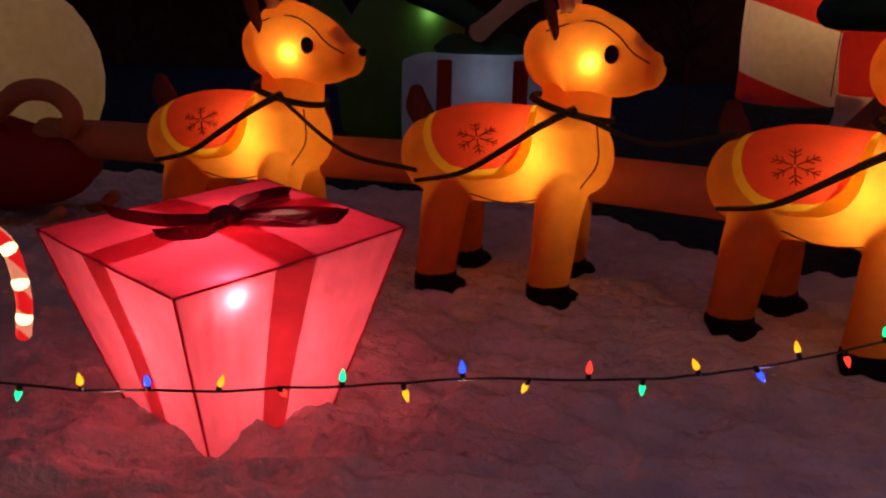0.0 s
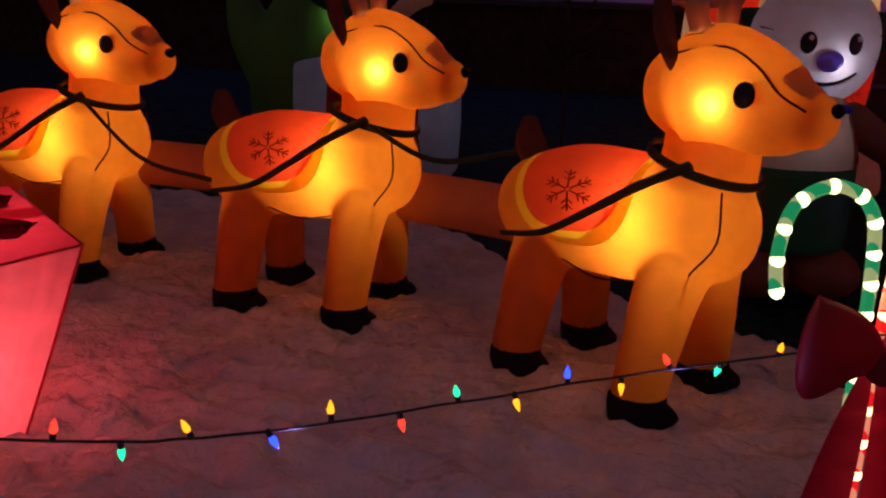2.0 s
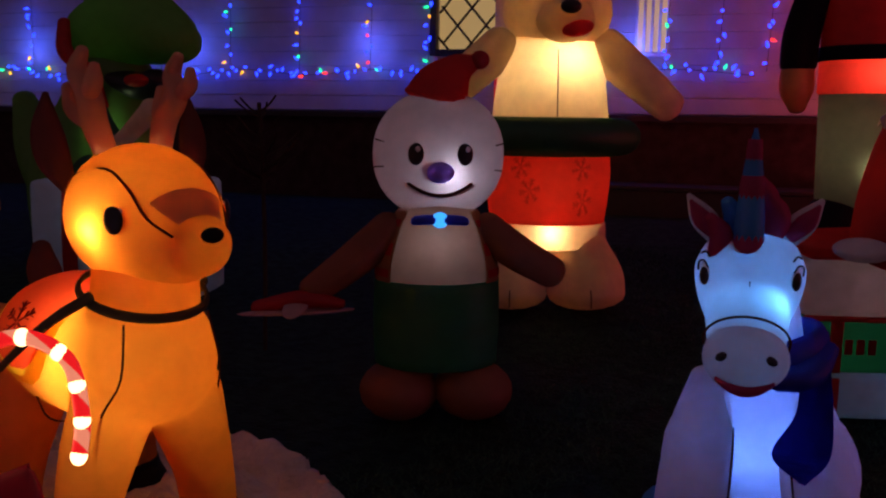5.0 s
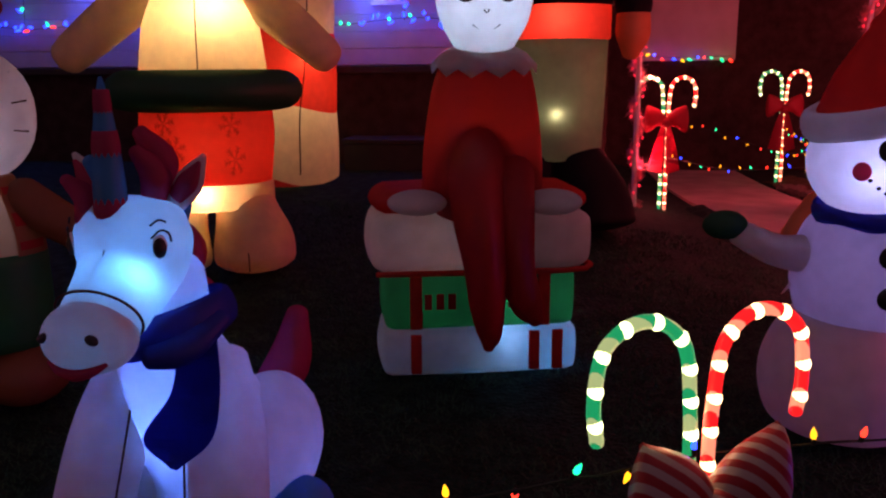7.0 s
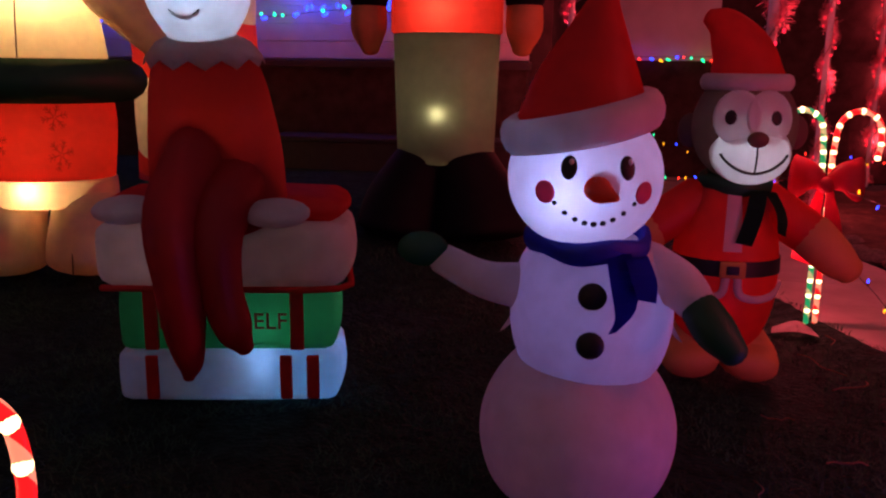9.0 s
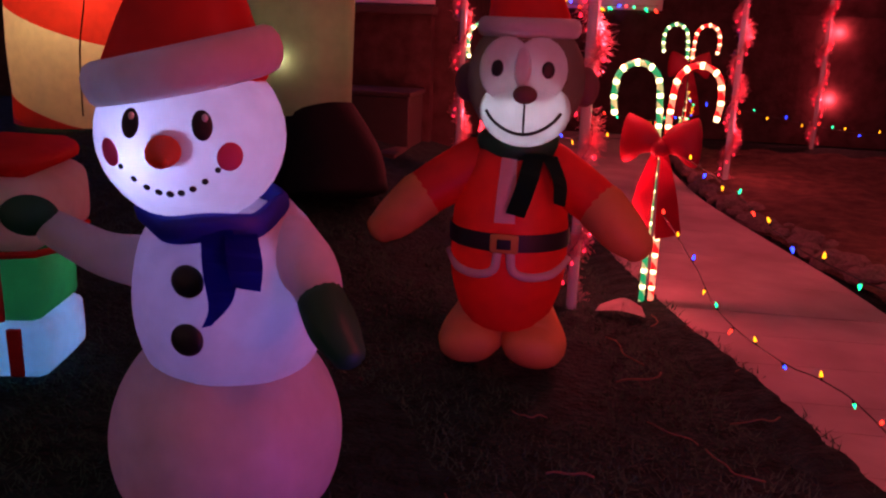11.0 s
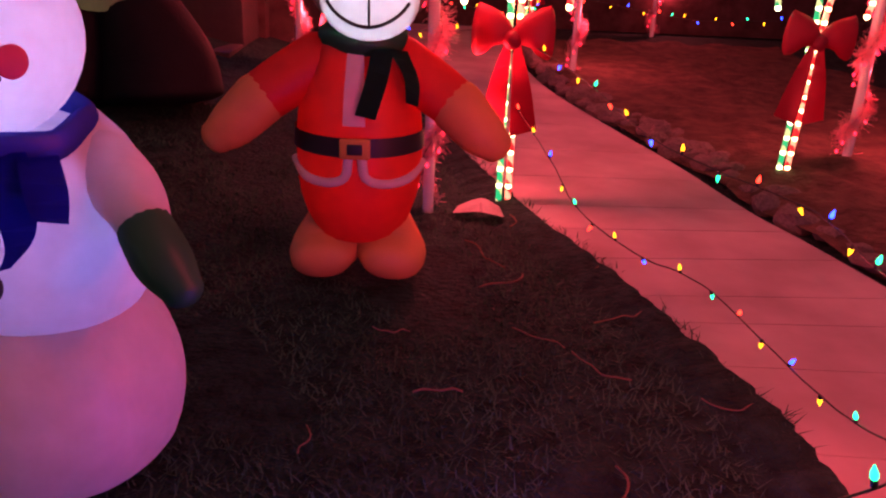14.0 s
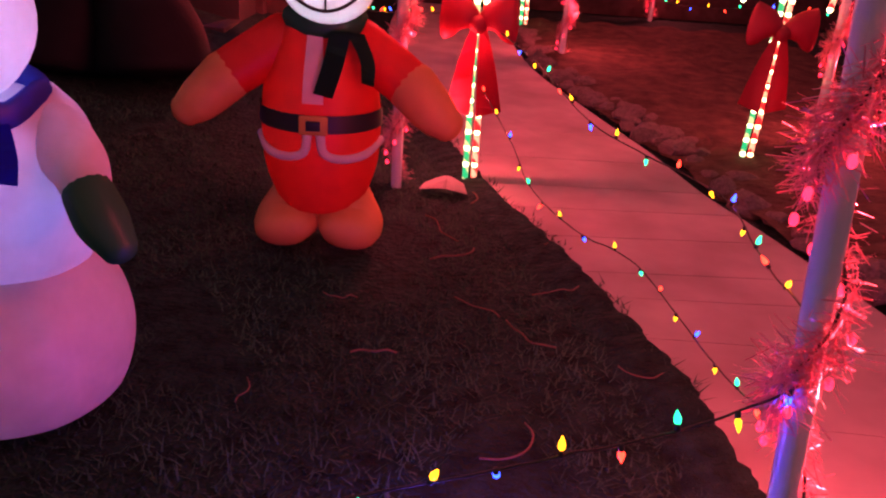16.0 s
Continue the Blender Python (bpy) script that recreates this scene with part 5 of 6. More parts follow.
mid = part("middle_ball", lathe([tuple(q) for q in smooth_line([(0.13, 0.36), (0.20, 0.42), (0.232, 0.52), (0.232, 0.62), (0.205, 0.73), (0.15, 0.80)], 4)], 56, lobes=8, depth=0.012), WHITE, sn)
C, R = (-0.035, -0.10, 0.978), (0.209, 0.19, 0.197)
sh = part("head", ball(C, R, None, 32, 18), WHITE, sn, "bluish white lit head")
for u in (-11, 31):
    eye(sh, C, R, u, 13, 0.021, 0.031)
for u in (-28, 46):
    part("cheek", decal(C, R, u, -6, 0.028, 0.030, 0.0, 0.004), CHEEK, sh, "pink cheek")
part("carrot_nose", tube([(-0.004, -0.272, 0.972, 0.036, 0.033), (0.008, -0.318, 0.968, 0.030, 0.028), (0.042, -0.366, 0.962, 0.009, 0.009)], 14), CORAL, sh, "orange carrot nose")
for k in range(9):
    q = (k - 4) / 4
    part("mouth_dot", decal(C, R, 9 + 30 * q, -31 + 17 * q * q, 0.0085 - 0.002 * abs(q), 0.0085 - 0.002 * abs(q), 0, 0.004), BLACK, sh)
for z, y in ((0.675, -0.222), (0.545, -0.238)):
    part("button", ball((0.0, y, z), (0.038, 0.016, 0.038)), BLACK, mid, "black coal button")
part("hat_brim", tube([(0.182 * math.sin(a) - 0.05, 0.168 * math.cos(a) - 0.09, 1.122 + 0.042 * math.sin(a) + 0.012 * math.cos(a), 0.034, 0.052) for a in np.linspace(0, 2 * math.pi, 21)], 12, 3, ends=(False, False)), WHITE, sn, "white hat brim")
part("hat", tube([(-0.045, -0.09, 1.12, 0.178, 0.165), (-0.035, -0.085, 1.23, 0.142, 0.13), (-0.02, -0.08, 1.34, 0.088, 0.085), (0.0, -0.07, 1.45, 0.035, 0.035), (0.04, -0.06, 1.50, 0.03, 0.03)], 22, dome=0.3, ref=(0, 1, 0)), RED, sn, "red pointed hat")
part("pompom", ball((0.07, -0.06, 1.49), 0.04), WHITE, sn)
part("scarf", tube([((0.158 + 0.01 * math.sin(3 * a)) * math.sin(a) - 0.012, (0.15 + 0.008 * math.cos(4 * a)) * math.cos(a) - 0.05, 0.798 + 0.012 * math.cos(a) + 0.006 * math.sin(5 * a), 0.018, 0.034) for a in np.linspace(0, 2 * math.pi, 21)], 10, 3, ends=(False, False)), NAVY, sn, "blue scarf")
part("scarf_end", sheet([(0.03, -0.21, 0.79), (0.045, -0.24, 0.71), (0.06, -0.25, 0.63), (0.045, -0.255, 0.585)], [(0.095, -0.19, 0.79), (0.115, -0.22, 0.71), (0.11, -0.24, 0.645), (0.065, -0.25, 0.59)], 0.012), NAVY, sn, "hanging scarf end")
part("scarf_end", sheet([(0.08, -0.20, 0.78), (0.10, -0.235, 0.72), (0.115, -0.245, 0.68)], [(0.14, -0.165, 0.78), (0.165, -0.20, 0.72), (0.165, -0.215, 0.665)], 0.012), NAVY, sn)
part("arm", tube([(-0.19, -0.02, 0.64, 0.07), (-0.31, -0.04, 0.66, 0.055), (-0.43, -0.06, 0.72, 0.045)], 16, ref=(0, 1, 0)), WHITE, sn)
part("mitten", ball((-0.485, -0.07, 0.75), (0.075, 0.05, 0.05)), DKGREEN, sn, "dark green mitten")
part("arm", tube([(0.15, -0.02, 0.705, 0.085), (0.235, -0.10, 0.685, 0.066), (0.285, -0.165, 0.64, 0.050)], 16, ref=(0, 1, 0)), WHITE, sn)
part("mitten", tube([(0.285, -0.165, 0.64, 0.054), (0.325, -0.20, 0.59, 0.056), (0.365, -0.23, 0.55, 0.040)], 14, ref=(0, 1, 0)), DKGREEN, sn, "dark green mitten")
for sgn in (-1, 1):
    part("tether_tab", sheet([(sgn * 0.22, 0, 0.53), (sgn * 0.25, 0, 0.50)], [(sgn * 0.23, 0, 0.55), (sgn * 0.265, 0, 0.49)], 0.004), WHITEP, sn)
lamp(sn, (-0.07, -0.20, 0.955), 0.48, (0.42, 0.46, 1.0), 0.015)
lamp(sn, (0.02, -0.03, 0.62), 0.24, (0.36, 0.30, 1.0), 0.04)

# ---- monkey in red suit ----
mk = thing("monkey_figure", pose(6.34, 6.27, 0, 0, 0, 3), "inflatable brown monkey in a red winter suit and hat", "inflatable")
for sgn in (-1, 1):
    part("foot", tube([(sgn * 0.09, 0.02, 0.16, 0.10, 0.09), (sgn * 0.115, -0.06, 0.09, 0.125, 0.09), (sgn * 0.12, -0.13, 0.075, 0.11, 0.07)], 18), TAN, mk, "orange-tan foot")
    part("sleeve", tube([(sgn * 0.13, 0, 0.74, 0.09), (sgn * 0.25, -0.03, 0.66, 0.09), (sgn * 0.34, -0.06, 0.60, 0.085)], 16, ref=(0, 1, 0)), RED, mk, "red sleeve")
    part("paw", tube([(sgn * 0.325, -0.055, 0.61, 0.092), (sgn * 0.41, -0.09, 0.53, 0.08), (sgn * 0.46, -0.10, 0.49, 0.06)], 14, ref=(0, 1, 0)), TAN, mk, "orange-tan paw")
MT = Tube([(0, 0, 0.16, 0.16, 0.15), (0, 0, 0.30, 0.205, 0.18), (0, 0, 0.45, 0.215, 0.19), (0, 0, 0.62, 0.20, 0.175), (0, 0, 0.78, 0.15, 0.13)], 5, (0, 1, 0))
suit = part("suit", MT.mesh(None, 28, 0.3), RED, mk, "red suit")
part("shirt_front", MT.patch(lambda v: (0.66, 1.0, math.pi - 0.02 + 0.34 * (v - 0.5)), 6, 10, 0.005), WHITE, suit, "white shirt front")
part("belt", MT.patch(lambda v: (0.51, 0.605, 2 * math.pi * v), 36, 3, 0.007), BLACK, suit, "black belt")
bk = MT.at(0.557, math.pi, 0.012)
part("buckle", block((bk.x - 0.05, bk.y - 0.008, bk.z - 0.034), (bk.x + 0.05, bk.y + 0.006, bk.z + 0.034), 0.008), solid("gold_print", (0.45, 0.22, 0.05), 0.6), suit, "gold buckle")
part("buckle_hole", block((bk.x - 0.025, bk.y - 0.012, bk.z - 0.018), (bk.x + 0.025, bk.y + 0.0, bk.z + 0.018), 0.004), BLACK, suit)
for sgn in (-1, 1):
    part("coat_trim", wire([MT.at(s, math.pi + sgn * a, 0.003) for s, a in ((0.51, 0.10), (0.40, 0.16), (0.36, 0.45), (0.37, 0.9), (0.42, 1.5))], 0.016, 8), WHITE, suit, "pink-white coat trim")
C, R = (0.03, -0.02, 1.04), (0.205, 0.18, 0.22)
PATCH = [on_ball(C, R, s * 20, 13) for s in (-1, 1)]
mh = part("head", cut(ball(C, R, None, 40, 26), lambda p: min((p - q).length for q in PATCH) < 0.08 or (p - Vector((0.035, -0.2, 0.98))).length < 0.125), FUR, mk, "brown head")
for sgn in (-1, 1):
    part("eye_patch", decal(C, R, sgn * 17, 12, 0.092, 0.105, 0.0, 0.014), WHITE, mh, "white face patch round the eye")
    e = decal(C, R, sgn * 23 , 11, 0.022, 0.028, 0.014)
    ep = part("eye", e, BLACK, mh)
    part("ear", ball((0.03 + sgn * 0.205, 0.01, 1.02), (0.05, 0.03, 0.07)), FUR, mh)
MC, MR = (0.04, -0.13, 0.945), (0.155, 0.11, 0.125)
mz = part("muzzle", ball(MC, MR, None, 24, 14), WHITE, mh, "white lit muzzle")
part("nose", ball((0.045, -0.235, 1.005), (0.04, 0.025, 0.03)), FUR, mz, "brown nose")
smile(mz, MC, MR, -52, 52, -34, 34, 0.006)
part("lip_line", wire([on_ball(MC, MR, 2, 20, 0.001), on_ball(MC, MR, 2, -10, 0.001), on_ball(MC, MR, 2, -36, 0.001)], 0.004, 5), BLACK, mz)
part("hat_brim", tube([(0.155 * math.sin(a) + 0.03, 0.15 * math.cos(a), 1.215, 0.025, 0.034) for a in np.linspace(0, 2 * math.pi, 21)], 10, 3, ends=(False, False)), WHITE, mk, "white hat brim")
part("hat", tube([(0.03, 0, 1.22, 0.145, 0.14), (0.0, 0, 1.33, 0.12, 0.11), (-0.07, 0, 1.43, 0.075, 0.07), (-0.14, 0, 1.47, 0.03, 0.03)], 20, dome=0.3, ref=(0, 1, 0)), RED, mk, "red drooping hat")
part("scarf", tube([((0.125 + 0.008 * math.sin(3 * a)) * math.sin(a) + 0.02, 0.115 * math.cos(a) - 0.01, 0.815 + 0.01 * math.cos(a) + 0.005 * math.sin(5 * a), 0.022, 0.04) for a in np.linspace(0, 2 * math.pi, 21)], 10, 3, ends=(False, False)), DKGREEN, mk, "dark green scarf")
part("scarf_end", sheet([(0.05, -0.16, 0.80), (0.03, -0.19, 0.70), (0.0, -0.205, 0.60)], [(0.12, -0.14, 0.80), (0.10, -0.18, 0.70), (0.065, -0.20, 0.585)], 0.012), DKGREEN, mk)
part("scarf_end", sheet([(0.10, -0.15, 0.80), (0.15, -0.17, 0.72), (0.16, -0.18, 0.64)], [(0.16, -0.11, 0.79), (0.20, -0.14, 0.70), (0.20, -0.15, 0.62)], 0.012), DKGREEN, mk)
lamp(mk, (0.03, -0.09, 1.0), 0.24, (0.8, 0.85, 1.0), 0.02)
lamp(mk, (0.0, 0, 0.45), 0.06, (1, 0.4, 0.4), 0.04)


# ---- rope-light candy canes on stakes ----
def bow_parts(parent, mat, z, size):
    for sgn in (-1, 1):
        part("bow_loop", tube([(0.0, -0.03, z, 0.025, 0.02), (sgn * size * 0.5, -0.045, z + 0.03, 0.035, 0.065), (sgn * size, -0.04, z + 0.03, 0.03, 0.095), (sgn * size * 1.05, -0.035, z + 0.03, 0.012, 0.085)], 14), mat, parent, "stiff bow loop")
        part("bow_tail", sheet([(sgn * 0.003, -0.03, z), (sgn * 0.006, -0.04, z - 0.16), (sgn * 0.012, -0.04, z - 0.36)], [(sgn * 0.025, -0.035, z), (sgn * 0.075, -0.035, z - 0.16), (sgn * 0.11, -0.03, z - 0.33)], 0.004), mat, parent, "hanging bow tail")
    part("bow_knot", ball((0, -0.055, z), (0.035, 0.03, 0.035)), mat, parent)


def make_canes(m, bow, height, label):
    canes = thing("candy_canes", m, label, "candy cane", "lit candy canes along the display")
    for sgn, mt, bulb in ((-1, ROPEGREEN, "lime"), (1, ROPERED, "warm")):
        x0 = 0.018 * sgn
        cx, r = x0 + sgn * 0.094, 0.084
        pts = [(x0, 0, 0.0), (x0, 0, height * 0.35), (x0, 0, height - 0.25), (x0 + sgn * 0.004, 0, height - 0.15)]
        pts += [(cx - sgn * r * math.cos(a), 0, height - r * 1.1 + r * 1.1 * math.sin(a)) for a in (0.3, 0.8, 1.25, 1.7, 2.2, 2.7)]
        pts += [(cx + sgn * r * 1.02, 0, height - 0.13), (cx + sgn * r * 0.93, 0, height - 0.19)]
        cane = part("green_cane" if sgn < 0 else "red_cane", tube([(*p, 0.0118) for p in pts], 10, 6), mt, canes, "green and white rope-light cane" if sgn < 0 else "red and white rope-light cane")
        line = smooth_line(pts, 24)
        gap, last = 0.0, None
        me_b = None
        for p in line:
            if last is not None:
                gap += float(np.linalg.norm(p - last))
            last = p
            if gap > 0.056:
                gap = 0.0
                if me_b is None:
                    b = part("bulb", ball((0, 0, 0), (0.0128, 0.0136, 0.0138), None, 10, 8), BULB[bulb], cane, "glowing bulb")
                    me_b = b.data
                else:
                    b = new("bulb", me_b)
                    b.parent = cane
                b.location = (p[0], p[1] - 0.002, p[2])
    lamp(canes, (0.0, 0.03, height - 0.19), 0.32, (1, 0.42, 0.22), 0.04, "rope_light")
    bow_parts(canes, bow, height - 0.31, 0.125)
    return canes


canes_a = make_canes(pose(2.50, 2.52, 0.0, 0, 0, 22), BOWRED, 0.945, "pair of lit candy canes with a large red bow")
canes_b = make_canes(pose(5.02, 3.40, 0, 0, 0, 26), PEPPERMINT, 0.885, "pair of lit candy canes with a peppermint-striped bow")
copy_thing(canes_b, pose(0.31, 1.39, 0, 0, 0, 23))
copy_thing(canes_a, pose(5.72, 9.75, 0) @ Matrix.Scale(1.26, 4))
copy_thing(canes_a, pose(6.88, 7.06, 0, 0, 0, -8) @ Matrix.Scale(1.14, 4))
copy_thing(canes_a, pose(7.22, 11.8, 0) @ Matrix.Scale(1.3, 4))
copy_thing(canes_a, pose(8.29, 7.60, 0, 0, 3, 0) @ Matrix.Scale(1.10, 4))


# ---- tinsel poles ----
def make_pole(x, y, h, seed, lamps=True, tilt=0.0):
    po = thing("tinsel_pole", pose(x, y, 0, 0, tilt, 0), "white pole wrapped in red tinsel and red fairy lights", "pole", "tinsel poles along the path")
    part("pole", tube([(0, 0, -0.02, 0.024), (0, 0, h * 0.5, 0.024), (0, 0, h, 0.024)], 14, 3), POLE, po, "glossy white pole")
    r = random.Random(seed)
    bm = bmesh.new()
    pts = []
    turns = h * 2.6
    for k in range(int(h * 4200)):
        z = r.uniform(0.03, h)
        a = z / h * turns * 2 * math.pi + r.gauss(0, 0.5)
        clump = 0.5 + 0.5 * math.sin(z * 15.0 + seed)
        if r.random() > 0.25 + 0.75 * clump:
            continue
        c = Vector((0.045 * math.cos(a), 0.045 * math.sin(a), z))
        d = Vector((r.gauss(0, 1), r.gauss(0, 1), r.gauss(0, 0.7))).normalized()
        l, w = r.uniform(0.02, 0.055) * (0.7 + 0.7 * clump), Vector((r.gauss(0, 1), r.gauss(0, 1), r.gauss(0, 1))).normalized() * 0.0010
        vs = [bm.verts.new(q) for q in (c - w, c + w, c + d * l + w + Vector((0, 0, -0.008)), c + d * l - w + Vector((0, 0, -0.008)))]
        bm.faces.new(vs)
    part("tinsel", bm, TINSEL, po, "shaggy red foil tinsel", smooth=False)["kind"] = "stuff"
    n = int(h * 17)
    me_b = None
    for k in range(n):
        z = (k + 0.5) / n * h
        a = z / h * turns * 2 * math.pi + 1.2
        if me_b is None:
            b = part("bulb", ball((0, 0, 0), (0.0075, 0.0075, 0.011), None, 8, 6), BULB["pink"], po, "pinkish red fairy light")
            me_b = b.data
        else:
            b = new("bulb", me_b)
            b.parent = po
        b.location = (0.055 * math.cos(a), 0.055 * math.sin(a), z)
    part("cord", wire([(0.035 * math.cos(a), 0.035 * math.sin(a), a / (turns * 2 * math.pi) * h) for a in np.linspace(0, turns * 2 * math.pi, int(turns * 8))], 0.003, 5, 1), WIRE, po)
    return po


POLES = [(5.46, 9.6, 2.3, 1), (7.5, 10.2, 2.3, 2), (6.55, 6.94, 2.0, 3), (8.73, 7.90, 2.0, 4), (7.515, 4.48, 2.0, 5), (8.65, 13.0, 2.3, 6)]
for x, y, h, sd in POLES:
    po = make_pole(x, y, h, sd, tilt=-4.0 if sd == 5 else 0.0)
    for z in (0.5, 1.2, 1.9):
        lamp(po, (0.13, 0.10, z), 6.6, (1, 0.07, 0.10), 0.03, "fairy_light")


# ---- strings of coloured bulbs ----
def bulb_meshes():
    out = {}
    for nm in ("red", "green", "blue", "amber"):
        bm = lathe([(0.0045, 0.0), (0.0085, 0.006), (0.0088, 0.013), (0.006, 0.023), (0.0015, 0.034)], 8)
        bmesh.ops.translate(bm, verts=list(bm.verts), vec=(0, 0, 0.016))
        out[nm] = part("lens", bm, BULB[nm], None).data
    bm = lathe([(0.0045, -0.002), (0.0075, 0.002), (0.0075, 0.014), (0.006, 0.0175)], 8)
    out["husk"] = part("husk", bm, WIRE, None).data
    for o in [o for o in scene.objects if o.type == "MESH" and o.data in list(out.values())]:
        bpy.data.objects.remove(o)
    return out


BM = bulb_meshes()
ORDER = ["blue", "amber", "red", "green", "amber"]


def make_string(nodes, label, gap=0.102, seed=0, phase=0, lead=0.0, size=0.66, flip=0):
    st = thing("light_string", pose(0, 0, 0), label, "string lights", "coloured light strings")
    r = random.Random(seed)
    line = smooth_line(nodes, 30)
    jit = [Vector(p) + Vector((0, 0, 0.006 * noise.noise((i * 0.31, seed, 0)))) for i, p in enumerate(line)]
    bm = wire([tuple(p) for p in jit[::5]] + [tuple(jit[-1])], 0.0023, 5, 3)
    part("cord", bm, WIRE, st, "thin twisted dark green cord")
    acc, k = lead, phase
    for a, b in zip(jit, jit[1:]):
        acc += (b - a).length
        if acc >= gap:
            acc -= gap
            up = 1 if (k - phase + flip + (r.random() < 0.12)) % 2 else -1
            d = Vector((r.gauss(0, 0.35), r.gauss(0, 0.35), up)).normalized()
            q = d.to_track_quat("Z", "Y").to_matrix().to_4x4()
            nm = ORDER[k % len(ORDER)]
            lens = new("bulb", BM[nm])
            lens.parent = st
            lens.matrix_basis = Matrix.Translation(b) @ q @ Matrix.Scale(size, 4)
            hk = new("husk", BM["husk"])
            hk.parent = lens
            k += 1
    return st


make_string([(0.31, 1.39, 0.64), (0.56, 1.49, 0.60), (0.86, 1.61, 0.59), (1.14, 1.73, 0.595), (1.42, 1.835, 0.59), (1.64, 1.96, 0.595), (2.0, 2.26, 0.60), (2.25, 2.44, 0.61), (2.49, 2.50, 0.66)], "coloured bulb string hung before the snow sheet", gap=0.1035, seed=1, phase=2, lead=0.036, flip=1)
make_string([(2.51, 2.51, 0.68), (2.8, 2.62, 0.65), (3.4, 2.82, 0.61), (4.28, 3.13, 0.60), (4.7, 3.28, 0.62), (5.01, 3.38, 0.65)], "coloured bulb string sagging between candy canes", seed=2)
make_string([(5.03, 3.40, 0.65), (5.5, 3.61, 0.61), (6.1, 3.87, 0.56), (6.8, 4.18, 0.53), (7.1, 4.31, 0.535), (7.3, 4.39, 0.55), (7.49, 4.47, 0.60)], "coloured bulb string sagging over the lawn", seed=3)
make_string([(7.51, 4.50, 0.52), (7.57, 4.85, 0.30), (7.57, 5.2, 0.19), (7.461, 5.84, 0.172), (7.286, 6.074, 0.176), (7.133, 6.465, 0.193), (7.055, 6.73, 0.282), (6.90, 7.05, 0.45)], "coloured bulb string along the path edge", gap=0.155, seed=4, size=0.66)
make_string([(7.50, 4.50, 0.66), (7.56, 5.0, 0.57), (7.577, 5.46, 0.556), (7.418, 5.84, 0.55), (7.274, 6.068, 0.582), (7.069, 6.734, 0.671), (6.81, 7.268, 0.714), (6.45, 7.9, 0.62), (6.1, 8.8, 0.50), (5.74, 9.72, 0.50)], "coloured bulb string hung across the path", gap=0.15, seed=5, size=0.66)
make_string([(7.25, 11.8, 0.55), (8.2, 11.6, 0.40), (8.7, 11.1, 0.38), (9.4, 11.2, 0.40), (10.6, 10.9, 0.45)], "coloured bulb string across the far bed", gap=0.15, seed=6, size=0.82)
make_string([(5.75, 9.75, 0.85), (6.2, 9.75, 0.70), (6.75, 9.8, 0.54), (7.2, 10.6, 0.5), (7.24, 11.75, 0.6)], "coloured bulb string beside the far path edge", seed=7)


for x, y, z, c in ((0.6, 1.5, 0.58, (1, 0.35, 0.3)), (1.14, 1.73, 0.57, (1, 0.45, 0.35)), (1.64, 1.96, 0.58, (0.45, 0.30, 1.0)), (2.2, 2.4, 0.59, (0.45, 0.30, 1.0))):
    o = new("string_bulb_light", bpy.data.lights.new("string_bulb_light", "POINT"))
    o.data.energy, o.data.color, o.data.shadow_soft_size = 0.4, c, 0.01
    o.location = (x, y, z - 0.03)


# fairy lights on the house wall
def make_fairy(nodes, label, seed, gap=0.068, blue=0.62):
    st = thing("fairy_lights", pose(0, 0, 0), label, "string lights", "fairy lights on the house")
    r = random.Random(seed)
    line = smooth_line(nodes, 24)
    part("cord", wire([tuple(p) for p in line[::6]] + [tuple(line[-1])], 0.003, 4, 2), WIRE, st)
    acc = 0.0
    for a, b in zip(line, line[1:]):
        acc += float(np.linalg.norm(b - a))
        if acc >= gap:
            acc -= gap
            nm = "blue" if r.random() < blue else r.choice(["green", "red", "green", "blue", "amber"])
            o = new("bulb", BM[nm])
            o.parent = st
            o.matrix_basis = Matrix.Translation(b) @ pose(r.uniform(-0.02, 0.02), -0.02, r.uniform(-0.02, 0.02), r.uniform(0, 180), r.uniform(0, 360), 0) @ Matrix.Scale(1.75, 4)
    return st


YW = 10.34
row = []
for k in range(15):
    x = -6.0 + 0.78 * k
    row.append((x, YW, 1.76 - 0.06 * (k % 2)))
make_fairy([p for p in row if p[0] < 4.4], "blue and green fairy lights along the wall", 11)
for k, x in enumerate((-5.2, -4.2, -3.3, -2.4, -1.5, -0.64, 0.2, 0.86, 3.3, 3.8, 4.25)):
    make_fairy([(x, YW, 1.74), (x + 0.02, YW, 2.5), (x - 0.02, YW, 3.2)], "blue fairy lights hanging down the wall", 20 + k, 0.095)
make_fairy([(5.75, 13.155, 1.42), (6.2, 13.15, 1.40), (6.9, 13.155, 1.41)], "coloured fairy lights on the far wall", 40, 0.1, 0.2)
for x in (-4.2, -2.0, 0.2, 3.0):
    o = new("blue_fairy_cluster", bpy.data.lights.new("blue_fairy_cluster", "POINT"))
    o.data.energy, o.data.color, o.data.shadow_soft_size = 3.0 * LAMP, (0.07, 0.12, 1.0), 0.08
    o.location = (x, 10.15, 2.0)

# ---- ground clutter ----
sap = thing("bare_sapling", pose(1.37, 5.65, -0.02) @ Matrix.Scale(0.95, 4), "small dark bare shrub behind the reindeer", "shrub")
bm = wire([(0, 0, 0), (0.01, 0.0, 0.7), (-0.01, 0, 1.42)], 0.012, 6)
part("trunk", bm, BARK, sap)
rng = random.Random(8)
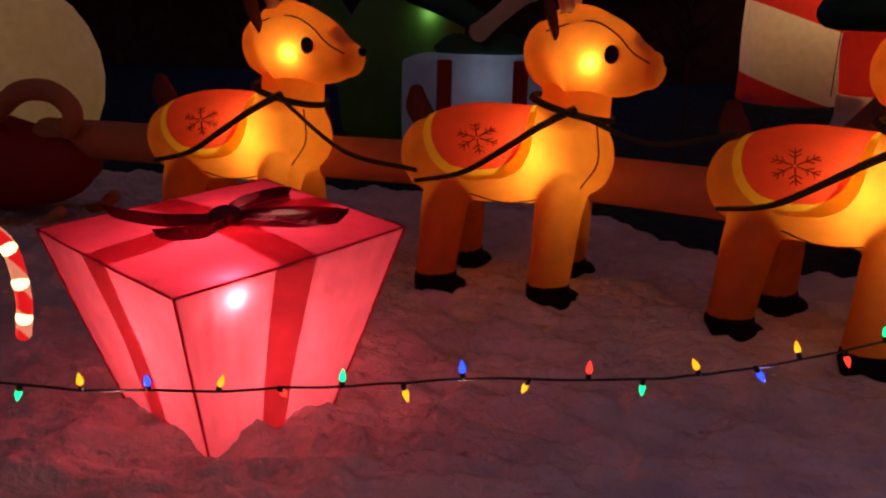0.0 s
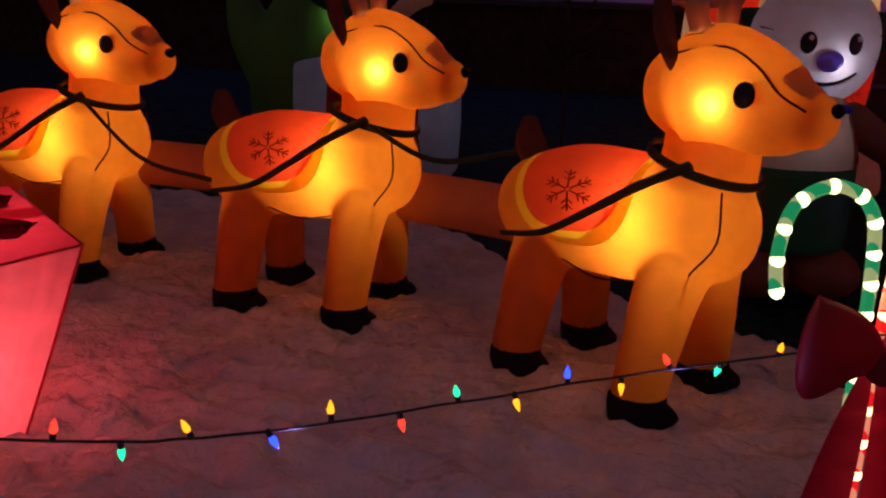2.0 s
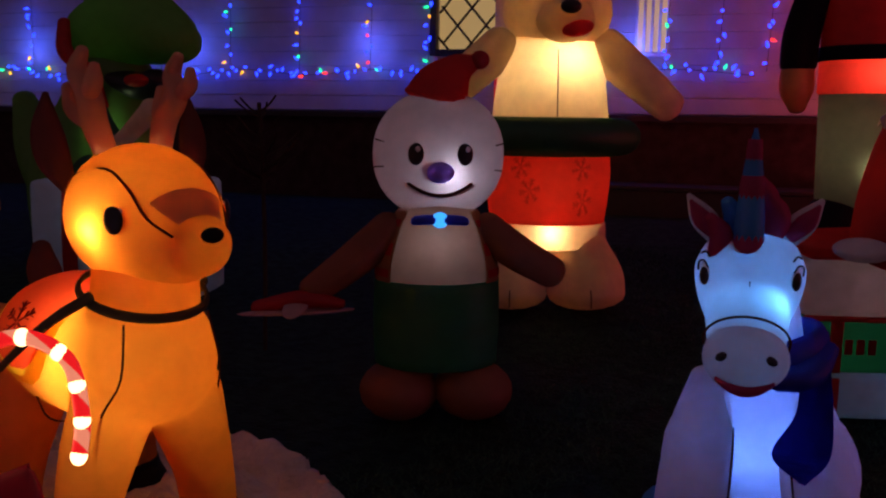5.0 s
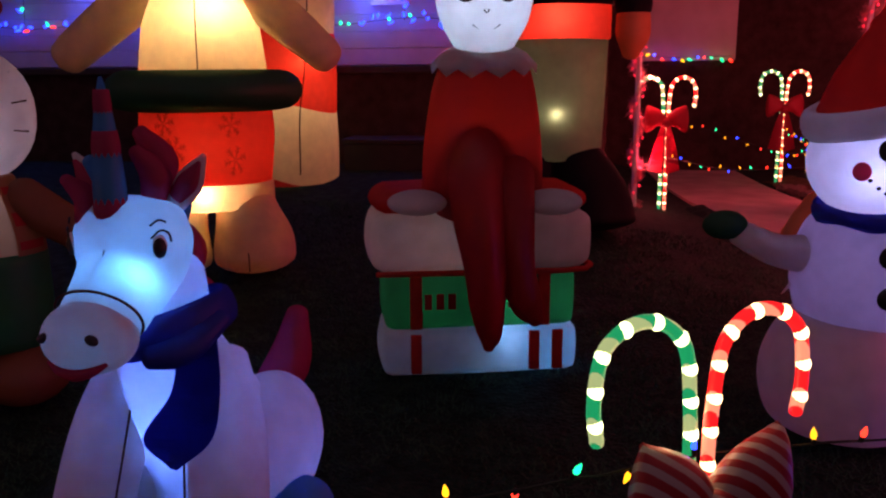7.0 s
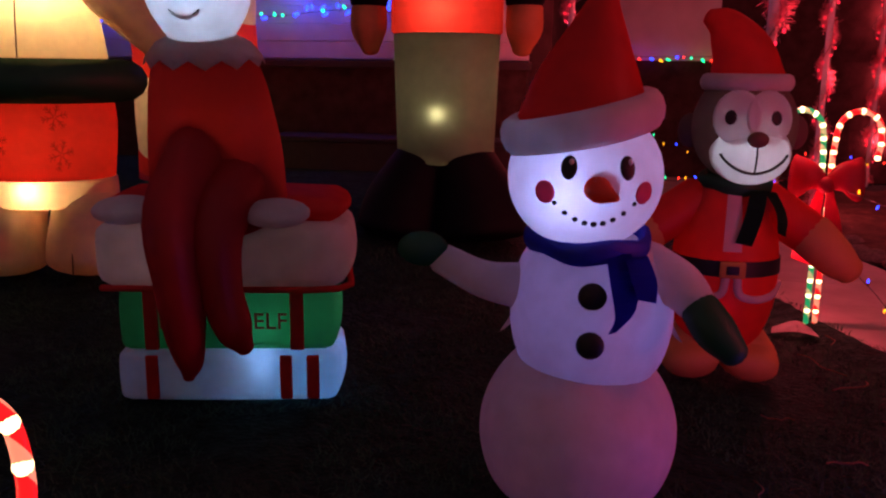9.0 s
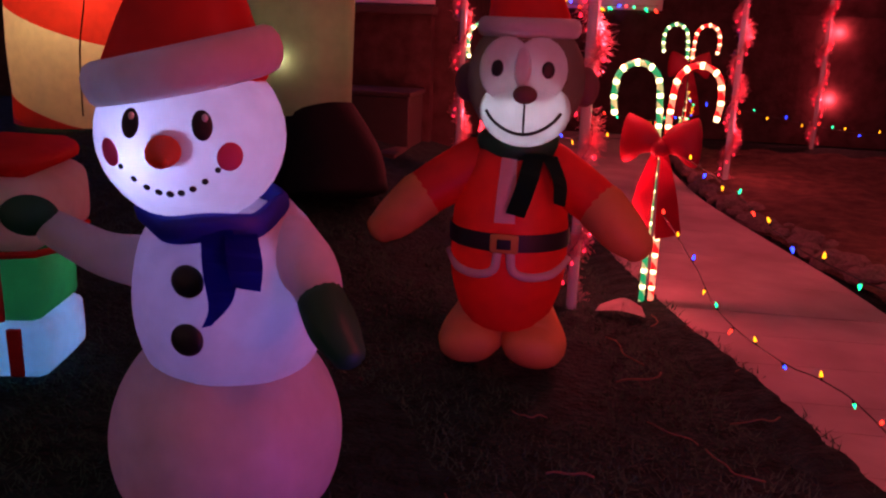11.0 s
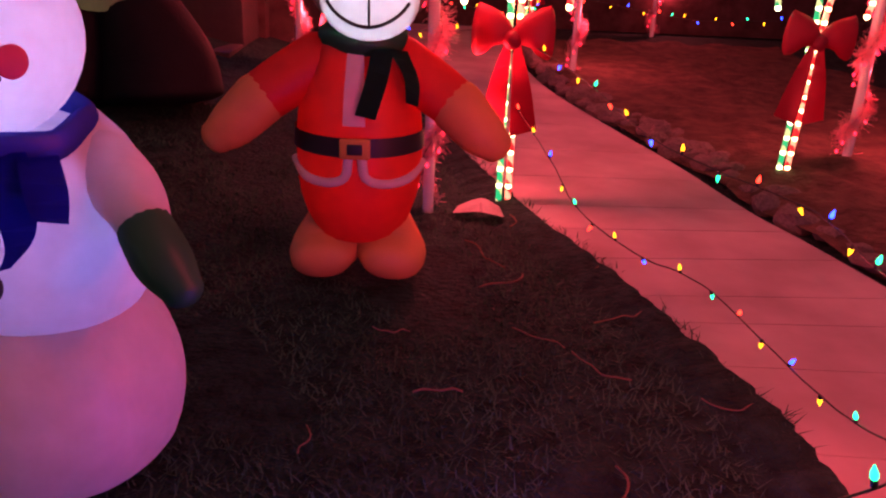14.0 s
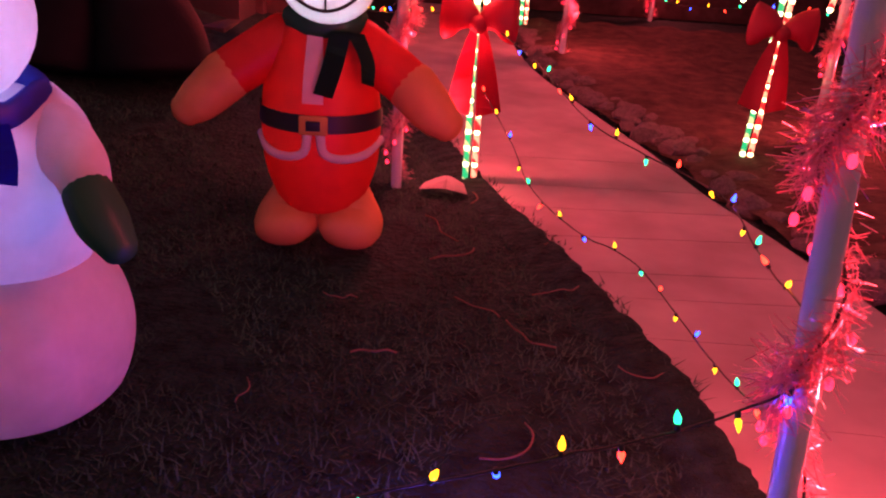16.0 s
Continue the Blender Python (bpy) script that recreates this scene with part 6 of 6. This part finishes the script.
for k in range(26):
    z = rng.uniform(0.95, 1.38)
    a, l = rng.uniform(0, 6.28), (1.5 - z) * 0.36 + 0.08
    part("twig", wire([(0, 0, z), (l * 0.5 * math.cos(a), l * 0.5 * math.sin(a), z + l * 0.25), (l * math.cos(a), l * math.sin(a), z + l * 0.7)], 0.006, 5, 2), BARK, sap)

rng = random.Random(3)
edge_thing = thing("stone_edging", pose(0, 0, 0), "row of rough stones edging the planting bed", "edging", kind="structure")
shapes = []
for k in range(7):
    bm = bmesh.new()
    bmesh.ops.create_icosphere(bm, subdivisions=2, radius=1)
    for v in bm.verts:
        v.co *= 1 + 0.45 * noise.noise(v.co * 1.1 + Vector((k * 7, 0, 0))) + 0.18 * noise.noise(v.co * 3.1 + Vector((0, k * 5, 0)))
        v.co.x = max(-0.8, min(0.85, v.co.x))
        v.co.y = max(-0.85, min(0.8, v.co.y))
    o = part("stone", bm, STONE, edge_thing, smooth=False)
    shapes.append(o.data)
    o.matrix_basis = pose(8.66 + 0.05 * k, 5.15 - 0.28 * k, 0.02) @ Matrix.Diagonal((0.09, 0.11, 0.05, 1))
y = 5.2
while y < 11.5:
    x = np.interp(y, [p[1] for p in lb], [p[0] for p in lb]) + 0.12
    for m in range(2 if rng.random() < 0.45 else 1):
        o = new("stone", rng.choice(shapes))
        o.parent = edge_thing
        s = rng.uniform(0.045, 0.105)
        o.matrix_basis = pose(x + rng.uniform(-0.05, 0.06) + 0.12 * m, y + rng.uniform(-0.03, 0.03), 0.02, rng.uniform(-20, 20), rng.uniform(-20, 20), rng.uniform(0, 360)) @ Matrix.Diagonal((s, s * rng.uniform(0.8, 1.4), s * rng.uniform(0.35, 0.8), 1))
    y += s * rng.uniform(1.3, 2.6)

# lawn blades and leaf litter in the stretch beside the path
verts, faces = [], []
rng = random.Random(5)
for k in range(70000):
    x, y = rng.uniform(2.4, 7.6), rng.uniform(3.6, 8.6)
    lx = np.interp(y, [p[1] for p in la], [p[0] for p in la])
    if x > lx + 0.03 + 0.09 * noise.noise((x * 3.1, y * 3.1, 5)) + 0.06 * rng.random() or snow_inside(x, y) > -0.04 or noise.noise((x * 2.2, y * 2.2, 1)) < -0.28:
        continue
    h, a, lean = rng.uniform(0.002, 0.022), rng.uniform(0, 6.28), rng.uniform(0.01, 0.05)
    g = ground_height(x, y) + (0.03 if x > lx else 0.0)
    dx, dy = math.cos(a), math.sin(a)
    i = len(verts)
    verts += [(x - dy * 0.0028, y + dx * 0.0028, g), (x + dy * 0.0028, y - dx * 0.0028, g), (x + dx * lean, y + dy * lean, g + h + 0.01)]
    faces.append((i, i + 1, i + 2))
me = bpy.data.meshes.new("grass")
me.from_pydata(verts, [], faces)
me.materials.append(BLADE)
tagged(new("grass", me), "short sparse winter grass", "grass", kind="stuff")

rng = random.Random(12)
for k, (x, y, a, l) in enumerate(((6.72, 6.52, -55, 0.3), (6.93, 6.22, -70, 0.22), (6.88, 5.80, -20, 0.2), (7.05, 5.66, -50, 0.22), (7.14, 5.86, 30, 0.2), (7.10, 5.12, -60, 0.25), (7.38, 5.45, -45, 0.2), (6.6, 5.4, 10, 0.14), (6.45, 5.75, -30, 0.12), (7.2, 6.3, 60, 0.12), (6.9, 6.7, 20, 0.15), (6.35, 5.1, 70, 0.12))):
    pts, px, py = [], x, y
    for m in range(6):
        pts.append((px, py, 0.012 + 0.012 * rng.random()))
        a += rng.uniform(-38, 38)
        px, py = px + l / 5 * math.cos(radians(a)), py + l / 5 * math.sin(radians(a))
    tw = part("twig", wire(pts, rng.uniform(0.0022, 0.0042), 5, 3), STRAW, None)
    tagged(tw, "dry pale twig lying on the dark lawn", "twig", "twigs on the lawn")
# added lamp low over the lawn for a blue pool; no bulb hangs here
spot = new("blue_bulb_glow", bpy.data.lights.new("blue_bulb_glow", "POINT"))
spot.data.energy, spot.data.color, spot.data.shadow_soft_size = 4.0, (0.08, 0.05, 1.0), 0.02
spot.location = (6.93, 4.50, 0.09)
pap = part("paper_scrap", sheet([(6.68, 6.95, 0.01), (6.78, 6.92, 0.06), (6.86, 6.94, 0.02)], [(6.66, 6.85, 0.01), (6.77, 6.81, 0.035), (6.88, 6.83, 0.01)], 0.004), PAPER, None)
tagged(pap, "crumpled white scrap at the foot of the canes", "paper")
